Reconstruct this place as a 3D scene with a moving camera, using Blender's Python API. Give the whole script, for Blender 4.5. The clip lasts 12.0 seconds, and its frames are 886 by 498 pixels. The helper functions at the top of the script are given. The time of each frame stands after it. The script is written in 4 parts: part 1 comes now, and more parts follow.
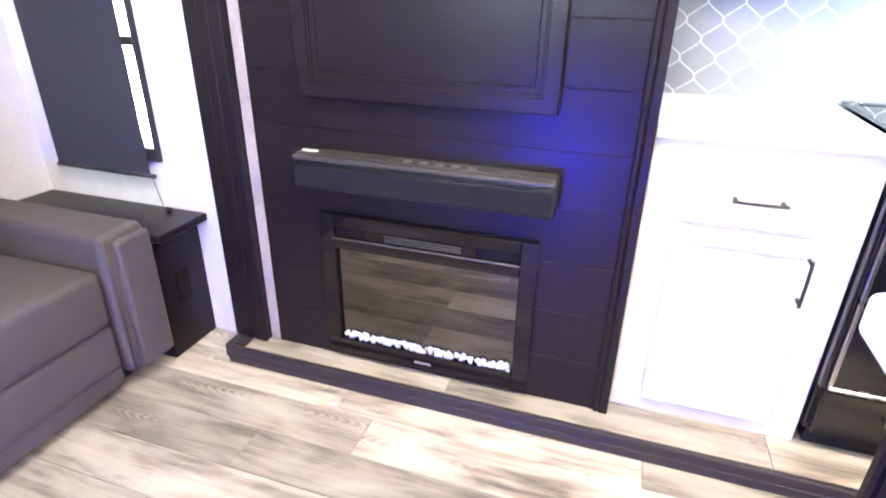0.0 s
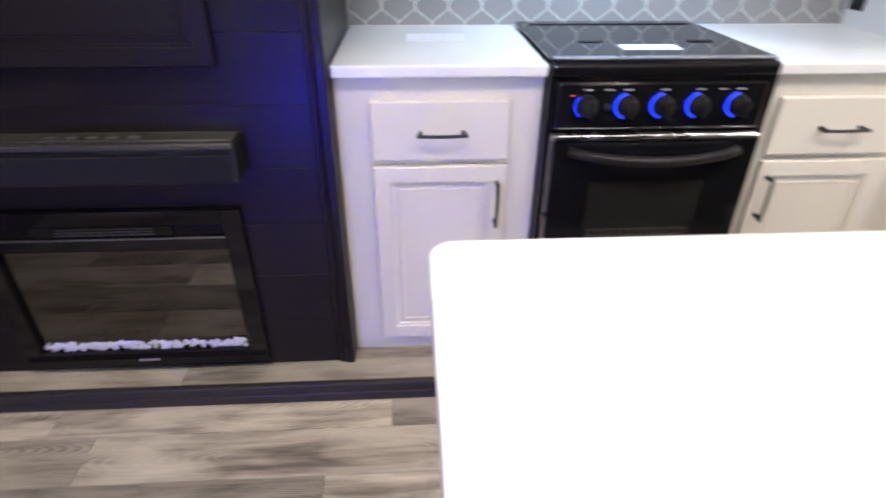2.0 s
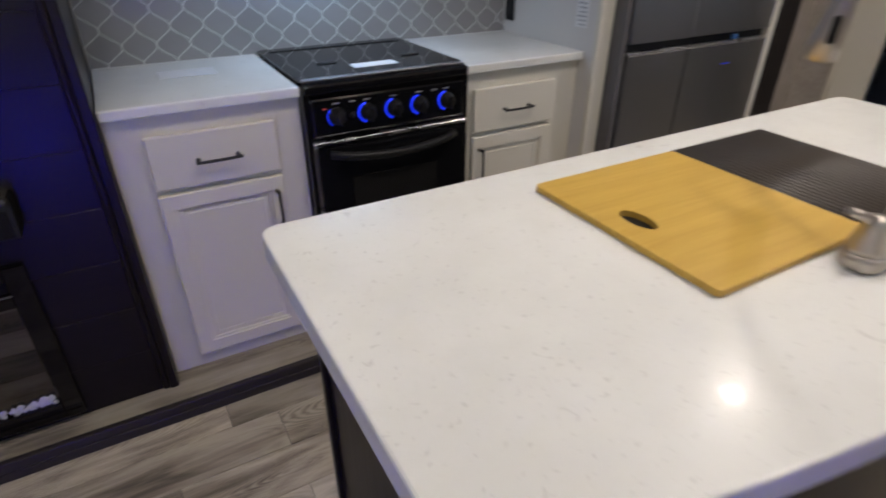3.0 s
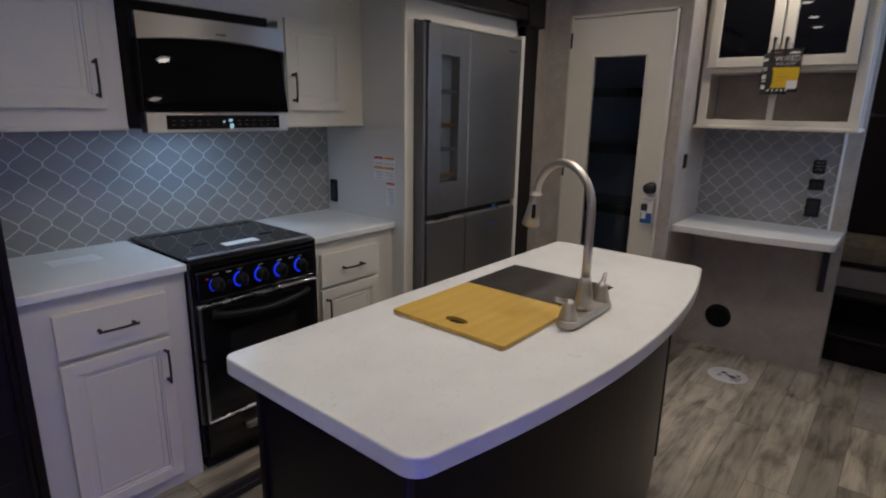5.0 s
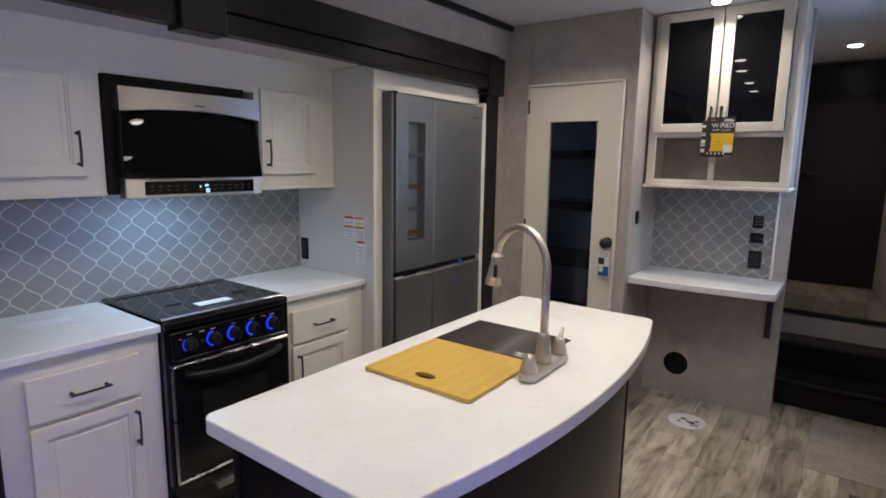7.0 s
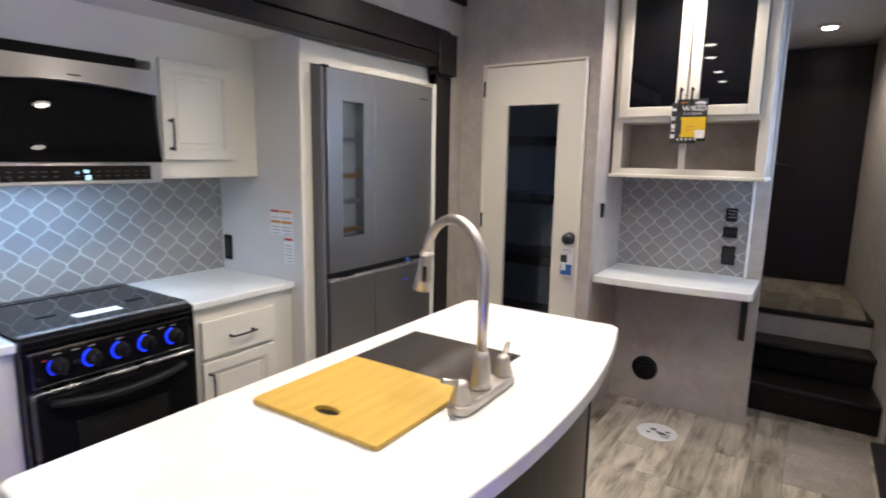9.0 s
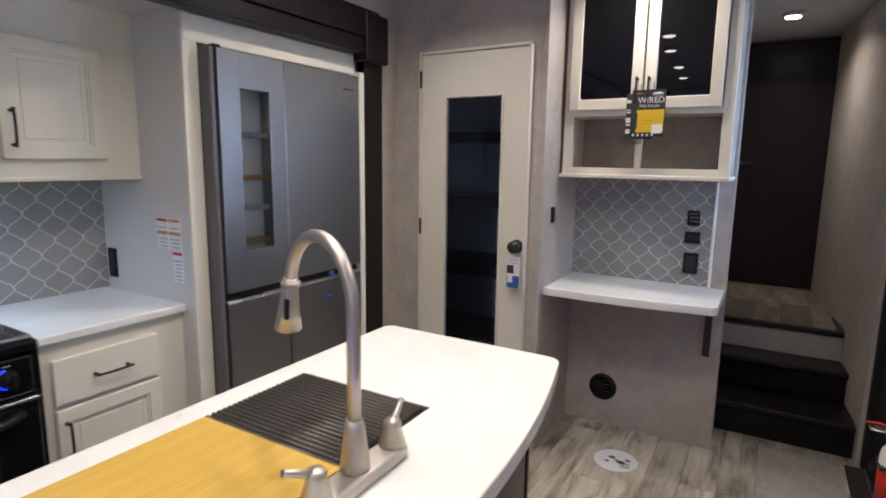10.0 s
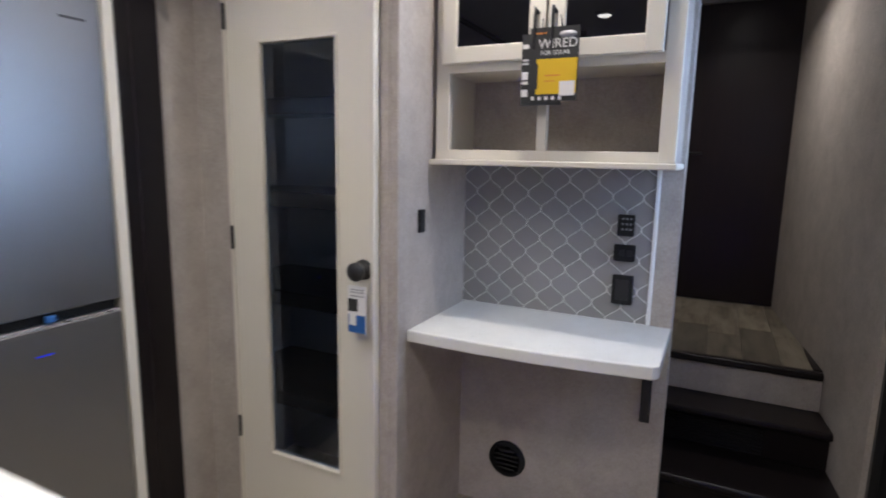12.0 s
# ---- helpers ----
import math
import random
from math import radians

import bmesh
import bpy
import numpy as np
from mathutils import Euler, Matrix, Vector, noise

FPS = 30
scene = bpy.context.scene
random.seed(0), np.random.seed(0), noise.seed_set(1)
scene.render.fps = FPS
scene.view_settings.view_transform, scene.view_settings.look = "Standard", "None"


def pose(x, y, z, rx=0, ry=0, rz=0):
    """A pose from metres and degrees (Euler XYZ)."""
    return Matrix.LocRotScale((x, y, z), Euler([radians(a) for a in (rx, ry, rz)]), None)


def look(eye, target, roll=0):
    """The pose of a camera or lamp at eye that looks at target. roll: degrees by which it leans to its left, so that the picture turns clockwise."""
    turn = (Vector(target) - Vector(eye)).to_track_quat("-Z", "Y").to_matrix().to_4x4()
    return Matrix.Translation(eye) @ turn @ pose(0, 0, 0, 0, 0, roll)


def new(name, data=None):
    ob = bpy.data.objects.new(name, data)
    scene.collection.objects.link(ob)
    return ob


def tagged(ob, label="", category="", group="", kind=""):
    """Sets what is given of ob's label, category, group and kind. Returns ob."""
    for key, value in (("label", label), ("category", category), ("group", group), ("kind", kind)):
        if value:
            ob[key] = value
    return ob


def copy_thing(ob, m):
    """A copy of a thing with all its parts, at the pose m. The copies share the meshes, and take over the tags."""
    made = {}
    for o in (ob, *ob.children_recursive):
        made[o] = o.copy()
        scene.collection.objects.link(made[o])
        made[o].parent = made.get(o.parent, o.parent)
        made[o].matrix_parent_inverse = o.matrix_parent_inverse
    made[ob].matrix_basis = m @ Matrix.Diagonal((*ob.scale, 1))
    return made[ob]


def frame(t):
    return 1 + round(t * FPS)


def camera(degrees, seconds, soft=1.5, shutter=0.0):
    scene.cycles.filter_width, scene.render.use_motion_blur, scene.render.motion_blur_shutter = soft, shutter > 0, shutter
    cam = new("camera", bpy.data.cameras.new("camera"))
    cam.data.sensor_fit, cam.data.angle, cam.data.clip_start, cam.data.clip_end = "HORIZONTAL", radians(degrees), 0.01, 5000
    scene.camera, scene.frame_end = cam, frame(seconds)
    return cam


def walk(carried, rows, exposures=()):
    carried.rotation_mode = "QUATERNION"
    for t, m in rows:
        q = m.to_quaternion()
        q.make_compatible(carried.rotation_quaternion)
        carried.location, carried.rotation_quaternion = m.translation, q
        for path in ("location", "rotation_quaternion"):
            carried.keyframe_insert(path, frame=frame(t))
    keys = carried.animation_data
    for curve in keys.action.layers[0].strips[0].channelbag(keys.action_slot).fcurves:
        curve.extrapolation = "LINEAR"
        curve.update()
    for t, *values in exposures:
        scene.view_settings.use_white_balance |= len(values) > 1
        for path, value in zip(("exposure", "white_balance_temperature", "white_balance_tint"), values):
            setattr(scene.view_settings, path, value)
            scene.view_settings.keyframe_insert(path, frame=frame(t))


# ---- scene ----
cam = camera(77.0, 12.0, soft=1.8, shutter=0.5)
PATH = [
    (0, (0.201, 0.148, 1.195), (-0.366, 1.87, 0.35), 0.9),
    (0.5, (0.214, 0.213, 1.149), (-0.299, 1.898, 0.203), 1.0),
    (1, (0.276, 0.324, 1.151), (-0.145, 1.983, 0.116), 0.7),
    (1.5, (0.408, 0.338, 1.192), (0.176, 2.025, 0.143), 0.1),
    (2, (0.449, 0.282, 1.21), (0.551, 1.986, 0.168), 0.4),
    (2.5, (0.403, 0.164, 1.23), (0.925, 1.797, 0.2), 0.2),
    (3, (0.343, 0.018, 1.306), (1.197, 1.516, 0.292), 0.3),
    (3.5, (0.311, -0.116, 1.353), (1.346, 1.32, 0.423), -0.1),
    (5.3, (-0.149, -0.338, 1.47), (1.39, 0.865, 1.042), 1.0),
    (5.5, (-0.161, -0.349, 1.478), (1.4, 0.837, 1.08), 0.9),
    (6, (-0.188, -0.368, 1.503), (1.398, 0.799, 1.155), 0.9),
    (6.5, (-0.208, -0.401, 1.521), (1.384, 0.766, 1.201), 0.9),
    (8.5, (0.055, -0.301, 1.457), (1.628, 0.891, 1.135), 1.0),
    (9, (0.167, -0.302, 1.46), (1.81, 0.792, 1.135), 1.0),
    (9.5, (0.366, -0.294, 1.46), (2.06, 0.721, 1.139), 0.9),
    (10, (0.566, -0.264, 1.449), (2.265, 0.742, 1.131), 0.8),
    (10.5, (0.802, -0.197, 1.446), (2.503, 0.804, 1.124), 0.8),
    (11, (1.054, -0.172, 1.423), (2.766, 0.808, 1.099), 0.9),
    (11.5, (1.321, -0.195, 1.41), (3.044, 0.768, 1.086), 0.9),
    (12, (1.584, -0.196, 1.394), (3.359, 0.667, 1.07), 1.1),
]
walk(cam, [(t, look(eye, target, roll)) for t, eye, target, roll in PATH],
     exposures=[(t, stops, kelvin, tint) for t, stops, kelvin, tint in ((0, 2.56, 6400, 13), (1.0, 2.5, 6400, 13), (1.5, 2.15, 6400, 13), (2.0, 0.9, 6400, 13), (2.5, 0.06, 6450, 12), (3.0, -0.5, 6450, 12), (3.7, -1.03, 6450, 12), (5.3, -1.08, 6400, 12), (5.8, -0.86, 6400, 12), (6.7, -0.40, 6400, 12), (8.3, 0.15, 6380, 11), (9.0, 0.35, 6380, 11), (9.5, 0.2, 6380, 11), (10, 0.02, 6350, 12), (10.5, 0.15, 6350, 12), (11, 0.27, 6300, 12), (11.5, 0.24, 6050, 11), (12, 0.06, 6000, 11))])

# ---------------------------------------------------------------- light
world = bpy.data.worlds.new("world")
scene.world = world
world.use_nodes = True
wn = world.node_tree.nodes
sky = wn.new("ShaderNodeTexSky")
sky.sky_type, sky.sun_disc, sky.sun_elevation, sky.sun_rotation = "NISHITA", False, radians(40), radians(200)
world.node_tree.links.new(sky.outputs[0], wn["Background"].inputs[0])
wn["Background"].inputs[1].default_value = 0.08

CEIL = 2.35
# last entry is an added lamp, only there to brighten pantry door and fridge
PUCKS = [(3.06, 0.28, 5.2), (4.70, -0.26, 4.4), (1.57, 0.48, 5.2), (1.65, 0.13, 3.7), (1.87, -0.60, 5.2), (1.0, 0.56, 4.8), (0.14, 0.62, 3.7), (-0.6, 0.68, 5.2), (2.35, 0.95, 6.6)]


def area(name, m, w, h, energy, color, shape="RECTANGLE", spread=180):
    d = bpy.data.lights.new(name, "AREA")
    d.shape, d.size, d.size_y, d.energy, d.color, d.spread = shape, w, h, energy, color, radians(spread)
    ob = new(name, d)
    ob.matrix_world = m
    return ob


for px, py, watts in PUCKS:
    area("puck_lamp", pose(px, py, CEIL - 0.032), 0.07, 0.07, watts, (1.0, 0.90, 0.80), "DISK", 142)
area("cooktop_lamp", pose(1.0, 1.825, 1.354), 0.32, 0.05, 3.2, (0.42, 0.66, 1.0))
area("door_window_daylight", pose(3.25, -0.795, 1.6, 90, 0, 0), 0.34, 0.48, 4.2, (0.44, 0.62, 1.0))
area("south_window_daylight", pose(-0.4, -0.80, 1.62, 90, 0, 0), 1.0, 0.48, 1.7, (0.55, 0.60, 1.0))


# ---------------------------------------------------------------- materials
class Nodes:
    """A small builder for node materials."""

    def __init__(self, name):
        self.m = bpy.data.materials.new(name)
        self.m.use_nodes = True
        self.t = self.m.node_tree
        self.b = self.t.nodes["Principled BSDF"]
        self.xyz = self.t.nodes.new("ShaderNodeTexCoord").outputs["Object"]

    def n(self, kind, **inputs):
        node = self.t.nodes.new("ShaderNode" + kind)
        for k, v in inputs.items():
            self.put(node.inputs[int(k[1:]) if k[0] == "_" else k.replace("_", " ")], v)
        return node

    def put(self, socket, v):
        if isinstance(v, bpy.types.NodeSocket):
            self.t.links.new(v, socket)
        elif isinstance(v, bpy.types.Node):
            self.t.links.new(v.outputs[0], socket)
        else:
            socket.default_value = v

    def scaled(self, s, vec=None):
        return self.n("Mapping", Vector=vec or self.xyz, Scale=s)

    def noise(self, vec, scale, detail=4.0, rough=0.6, dist=0.0):
        return self.n("TexNoise", Vector=vec, Scale=scale, Detail=detail, Roughness=rough, Distortion=dist)

    def ramp(self, fac, stops):
        r = self.n("ValToRGB", Fac=fac)
        e = r.color_ramp.elements
        while len(e) < len(stops):
            e.new(0.5)
        for el, (p, c) in zip(e, stops):
            el.position, el.color = p, (*c, 1)
        return r

    def mix(self, fac, a, b, mode="MIX"):
        x = self.n("MixRGB", Fac=fac, Color1=a, Color2=b)
        x.blend_type = mode
        return x

    def math(self, op, a, b=0.0):
        x = self.n("Math", _0=a, _1=b)
        x.operation = op
        return x

    def bump(self, height, strength=0.2, distance=0.002):
        self.put(self.b.inputs["Normal"], self.n("Bump", Height=height, Strength=strength, Distance=distance))

    def done(self, color=None, rough=0.5, metal=0.0, spec=0.5, coat=0.0):
        if color is not None:
            self.put(self.b.inputs["Base Color"], (*color, 1) if isinstance(color, tuple) else color)
        self.put(self.b.inputs["Roughness"], rough)
        self.put(self.b.inputs["Metallic"], metal)
        self.put(self.b.inputs["Specular IOR Level"], spec)
        self.put(self.b.inputs["Coat Weight"], coat)
        return self.m


def c4(r, g, b):
    return (r, g, b, 1.0)


def paint(name, col, rough=0.45, vary=0.06, spec=0.4, grain=0.0):
    k = Nodes(name)
    big = k.noise(k.xyz, 3.0, 3)
    fine = k.noise(k.xyz, 180.0, 2)
    lo = tuple(v * (1 - vary) for v in col)
    c = k.mix(big, c4(*lo), c4(*col))
    k.bump(fine, 0.05 + grain, 0.001)
    return k.done(c, k.n("MapRange", Value=big, _3=rough - 0.06, _4=rough + 0.06), spec=spec)


def plank_mat(name, tone=1.0, low=0.56, high=1.26, sat=1.05):
    """Weathered oak: each plank has its own tone, patches and oval growth rings."""
    k = Nodes(name)
    rnd = k.n("ObjectInfo").outputs["Random"]
    off = k.n("CombineXYZ", X=k.math("MULTIPLY", rnd, 37.0), Y=k.math("MULTIPLY", rnd, 91.0), Z=k.math("MULTIPLY", rnd, 53.0))
    p = k.n("VectorMath", _0=k.xyz, _1=off)
    broad = k.noise(k.scaled((2.2, 7.0, 4.0), p), 1.5, 3, 0.5, 0.6)
    streak = k.noise(k.scaled((1.5, 20.0, 8.0), p), 2.0, 5, 0.62, 0.6)
    fine = k.noise(k.scaled((5, 150, 60), p), 3.0, 3)
    shift = k.n("CombineXYZ", X=k.n("MapRange", Value=rnd, _3=-0.35, _4=0.35), Y=k.n("MapRange", Value=k.math("FRACT", k.math("MULTIPLY", rnd, 17.0)), _3=-0.04, _4=0.04), Z=0.0)
    rings = k.n("TexWave", Vector=k.scaled((1.0, 7.5, 0.0), k.n("VectorMath", _0=k.xyz, _1=shift)), Scale=9.0, Distortion=2.6, Detail=3.0, Detail_Scale=2.0)
    rings.wave_type, rings.rings_direction = "RINGS", "Z"
    some = k.n("MapRange", Value=k.noise(k.scaled((1.5, 2.0, 1.0), p), 1.4, 2), _1=0.48, _2=0.62, _3=0.0, _4=0.24)
    f = k.mix(0.60, streak.outputs[0], broad.outputs[0])
    f = k.mix(0.10, f, fine.outputs[0])
    f = k.mix(k.math("MULTIPLY", some, 0.50), f, rings.outputs[1])
    t = tone
    col = k.ramp(f, [(0.36, (0.125 * t, 0.107 * t, 0.086 * t)), (0.45, (0.29 * t, 0.252 * t, 0.202 * t)), (0.53, (0.43 * t, 0.382 * t, 0.306 * t)), (0.66, (0.55 * t, 0.50 * t, 0.412 * t))])
    sh = k.n("MapRange", Value=rnd, _3=low, _4=high)
    col = k.n("HueSaturation", Color=col, Value=sh, Saturation=sat)
    k.bump(f, 0.12, 0.001)
    return k.done(col, k.n("MapRange", Value=streak, _3=0.36, _4=0.54), spec=0.35)


def dark_wood(name, axis, lift=1.0):
    """Espresso-stained wood with its grain along one axis."""
    k = Nodes(name)
    rnd = k.n("ObjectInfo").outputs["Random"]
    p = k.n("VectorMath", _0=k.xyz, _1=k.n("CombineXYZ", X=k.math("MULTIPLY", rnd, 31.0), Y=0.0, Z=k.math("MULTIPLY", rnd, 17.0)))
    s = [26.0, 26.0, 26.0]
    s["xyz".index(axis)] = 1.3
    g = k.noise(k.scaled(tuple(s), p), 2.2, 6, 0.68, 0.5)
    b = k.noise(p, 2.5, 3)
    f = k.mix(0.5, g.outputs[0], b.outputs[0])
    col = k.ramp(f, [(0.30, (0.0076 * lift, 0.0056 * lift, 0.0060 * lift)), (0.52, (0.0090 * lift, 0.0064 * lift, 0.0066 * lift)), (0.76, (0.0122 * lift, 0.0084 * lift, 0.0084 * lift))])
    k.bump(g, 0.05, 0.0006)
    return k.done(col, k.n("MapRange", Value=g, _3=0.26, _4=0.38), spec=0.24)


def wallpaper(name, a, b):
    k = Nodes(name)
    lin = k.noise(k.scaled((1, 1, 7)), 60, 4, 0.7)
    lin2 = k.noise(k.scaled((7, 7, 1)), 60, 4, 0.7)
    blot = k.noise(k.xyz, 9, 5, 0.65)
    f = k.mix(0.5, lin.outputs[0], lin2.outputs[0])
    f = k.mix(0.3, f, blot.outputs[0])
    col = k.ramp(f, [(0.41, a), (0.59, b)])
    k.bump(f, 0.25, 0.001)
    return k.done(col, 0.62, spec=0.3)


def metal(name, col, rough, axis=None, relief=0.03, brushed=0.0, film=0.0):
    k = Nodes(name)
    s = [1.0, 1.0, 1.0] if axis is None else [220.0, 220.0, 220.0]
    if axis:
        s["xyz".index(axis)] = 2.0
    g = k.noise(k.scaled(tuple(s)), 3.0 if axis else 8.0, 3)
    sm = k.noise(k.xyz, 5.0, 3)
    k.bump(g, relief, 0.0005)
    r = k.math("ADD", k.n("MapRange", Value=g, _3=rough - 0.04, _4=rough + 0.05), k.n("MapRange", Value=sm, _3=-0.03, _4=0.05))
    if brushed:
        along = k.n("Tangent")
        along.direction_type, along.axis = "RADIAL", "Z"
        k.put(k.b.inputs["Tangent"], along)
        k.put(k.b.inputs["Anisotropic"], brushed)
        k.put(k.b.inputs["Anisotropic Rotation"], 0.25)
    return k.done(col, r, 1.0, coat=film)


def glow(name, col, strength):
    k = Nodes(name)
    k.put(k.b.inputs["Emission Color"], c4(*col))
    k.put(k.b.inputs["Emission Strength"], strength)
    return k.done(tuple(min(1, c) for c in col), 0.4)


def glass(name, tint, rough=0.02, alpha=None):
    k = Nodes(name)
    k.put(k.b.inputs["Transmission Weight"], 1.0)
    k.put(k.b.inputs["IOR"], 1.45)
    return k.done(tint, rough)


def quartz():
    k = Nodes("white_quartz")
    cloud = k.noise(k.xyz, 5.0, 6, 0.65)
    spk = k.noise(k.xyz, 120.0, 2, 0.5, 0.4)
    dots = k.n("MapRange", Value=spk, _1=0.655, _2=0.71, _3=0.0, _4=1.0)
    flake = k.n("MapRange", Value=k.noise(k.scaled((1.0, 0.6, 1.0)), 46.0, 3, 0.55, 0.8), _1=0.68, _2=0.74, _3=0.0, _4=0.24)
    base = k.ramp(cloud, [(0.35, (0.70, 0.70, 0.665)), (0.6, (0.755, 0.757, 0.725))])
    col = k.mix(k.math("MULTIPLY", dots, 0.26), base, c4(0.40, 0.38, 0.36))
    col = k.mix(flake, col, c4(0.34, 0.32, 0.30))
    return k.done(col, 0.24, spec=0.4, coat=0.10)


def bamboo():
    k = Nodes("bamboo")
    strip = k.n("TexWave", Vector=k.xyz, Scale=7.0, Distortion=0.4)
    strip.bands_direction = "Y"
    g = k.noise(k.scaled((3, 60, 20)), 3.0, 5)
    f = k.mix(0.85, strip.outputs[1], g.outputs[0])
    col = k.ramp(f, [(0.3, (0.50, 0.312, 0.056)), (0.7, (0.58, 0.375, 0.080))])
    return k.done(col, 0.45, spec=0.35)


def leather():
    k = Nodes("taupe_leather")
    cell = k.n("TexVoronoi", Vector=k.xyz, Scale=330.0)
    cell.feature = "DISTANCE_TO_EDGE"
    soft = k.noise(k.xyz, 6, 4)
    col = k.mix(soft, c4(0.053, 0.045, 0.043), c4(0.079, 0.068, 0.065))
    k.bump(k.mix(0.5, cell.outputs[0], soft.outputs[0]), 0.25, 0.001)
    return k.done(col, k.n("MapRange", Value=soft, _3=0.42, _4=0.58), spec=0.4)


def tile_mat():
    k = Nodes("lantern_tile")
    rnd = k.n("ObjectInfo").outputs["Random"]
    cloud = k.noise(k.xyz, 14, 4)
    a = k.mix(cloud, c4(0.235, 0.23, 0.228), c4(0.285, 0.28, 0.275))
    col = k.n("HueSaturation", Color=a, Value=k.n("MapRange", Value=rnd, _3=0.93, _4=1.07))
    return k.done(col, 0.32, spec=0.45)


SMOKED_MIRROR = Nodes("smoked_mirror").done((0.125, 0.119, 0.115), 0.02, 1.0)
ROD_STEEL = paint("dark_steel", (0.072, 0.060, 0.050), 0.36)
OVEN_GLASS = paint("oven_glass", (0.016, 0.0155, 0.015), 0.07, spec=0.7)
FLOOR = plank_mat("weathered_plank")
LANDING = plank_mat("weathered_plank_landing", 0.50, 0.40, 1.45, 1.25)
DW_X, DW_Z, DW_Y = dark_wood("espresso_wood_x", "x"), dark_wood("espresso_wood_z", "z"), dark_wood("espresso_wood_y", "y")
# espresso wood with the door's sheen put in as a lighter colour
DOOR_DARK = dark_wood("espresso_door_sheen", "z", 1.9)
CREAM = paint("cream_cabinet_paint", (0.68, 0.64, 0.55), 0.42)
WHITE = paint("white_panel", (0.63, 0.605, 0.575), 0.5)
CEILING = paint("ceiling_white", (0.66, 0.64, 0.62), 0.7)
PAPER = wallpaper("linen_wallpaper", (0.335, 0.298, 0.262), (0.475, 0.432, 0.385))
PAPER_LT = wallpaper("light_wallpaper", (0.58, 0.56, 0.54), (0.70, 0.68, 0.66))
QUARTZ, BAMBOO, LEATHER, TILE = quartz(), bamboo(), leather(), tile_mat()
GROUT = paint("white_grout", (0.82, 0.82, 0.81), 0.6)
STEEL_X = metal("brushed_steel_x", (0.62, 0.605, 0.59), 0.42, "x", 0.004, 0.97)
STEEL_Z = metal("fridge_steel", (0.29, 0.285, 0.29), 0.36, "z", 0.006, 0.0, 0.25)
NICKEL = metal("brushed_nickel", (0.53, 0.49, 0.44), 0.40)
CHROME = metal("polished_edge", (0.55, 0.55, 0.57), 0.27)
BLACK_METAL = paint("black_metal", (0.018, 0.018, 0.019), 0.38)
BLACK_PLASTIC = paint("black_plastic", (0.012, 0.012, 0.0125), 0.42, spec=0.22)
BLACK_GLOSS = paint("black_enamel", (0.006, 0.006, 0.007), 0.08, spec=0.6)
BLACK_GLASS = Nodes("black_glass").done((0.004, 0.004, 0.005), 0.012, spec=0.42)
MW_GLASS = Nodes("microwave_glass").done((0.003, 0.003, 0.003), 0.012, spec=0.16)
MATTE_BLACK = paint("matte_black", (0.0085, 0.0068, 0.0050), 0.5, spec=0.12)
SIDE_GREY = paint("grey_side_film", (0.115, 0.11, 0.115), 0.40)
GREY_PLASTIC = paint("grey_plastic", (0.055, 0.054, 0.057), 0.42)
RUBBER = paint("dark_trim", (0.022, 0.018, 0.019), 0.42)
FABRIC = paint("speaker_fabric", (0.011, 0.0105, 0.0115), 0.85, spec=0.15)
BLIND = paint("charcoal_blind", (0.028, 0.028, 0.033), 0.75)
PAPER_WHITE = paint("white_card", (0.74, 0.73, 0.72), 0.55)
CARD_DARK = paint("dark_card", (0.035, 0.036, 0.036), 0.4)
CARD_YELLOW = paint("yellow_card", (0.70, 0.46, 0.02), 0.4)
CARD_BLUE = paint("blue_card", (0.03, 0.11, 0.32), 0.4)
CARD_RED = paint("red_card", (0.50, 0.05, 0.04), 0.45)
CARD_ORANGE = paint("orange_card", (0.62, 0.24, 0.05), 0.45)
AMBER = paint("amber_plastic", (0.40, 0.19, 0.03), 0.3)
GREY_PRINT = paint("grey_print", (0.30, 0.30, 0.31), 0.5)
CRYSTAL = paint("white_crystal", (0.56, 0.56, 0.58), 0.2)
FRAME_GLASS = Nodes("fireplace_glass").done((0.006, 0.005, 0.0045), 0.05, spec=0.32)
GLOSS_GREY = paint("glossy_grey_plastic", (0.04, 0.037, 0.034), 0.13, spec=0.6)
DIM_PRINT = paint("pale_grey_print", (0.34, 0.34, 0.35), 0.5)
RED_PAINT = paint("red_paint", (0.45, 0.02, 0.015), 0.3)
MAT_BEIGE = wallpaper("beige_mat", (0.24, 0.21, 0.18), (0.36, 0.32, 0.28))
PUCK_GLOW = glow("lamp_diffuser", (1.0, 0.93, 0.84), 24.0)
CLOCK_GLOW = glow("clock_digits", (0.45, 0.8, 1.0), 0.8)
COOL_GLOW = glow("cool_diffuser", (0.62, 0.8, 1.0), 4.0)
BLUE_PANEL = glow("blue_panel", (0.03, 0.03, 1.0), 120.0)
# faint emission that imitates a blue reflection in the fridge steel
BLUE_REFLECTION = glow("blue_reflection_glow", (0.02, 0.05, 1.0), 0.13)
BLUE_GLOW = glow("blue_led", (0.01, 0.035, 1.0), 1.5)
DAY_GLOW = glow("daylight_backdrop", (0.75, 0.88, 1.0), 7.0)
CLEAR = glass("clear_glass", (0.95, 0.97, 0.97))
# the blue in this tint imitates the room's reflection on dark glass
SMOKE = glass("smoked_glass_blue_cast", (0.50, 0.62, 0.85))
FRIDGE_GLASS = glass("fridge_window_glass", (0.62, 0.68, 0.74))


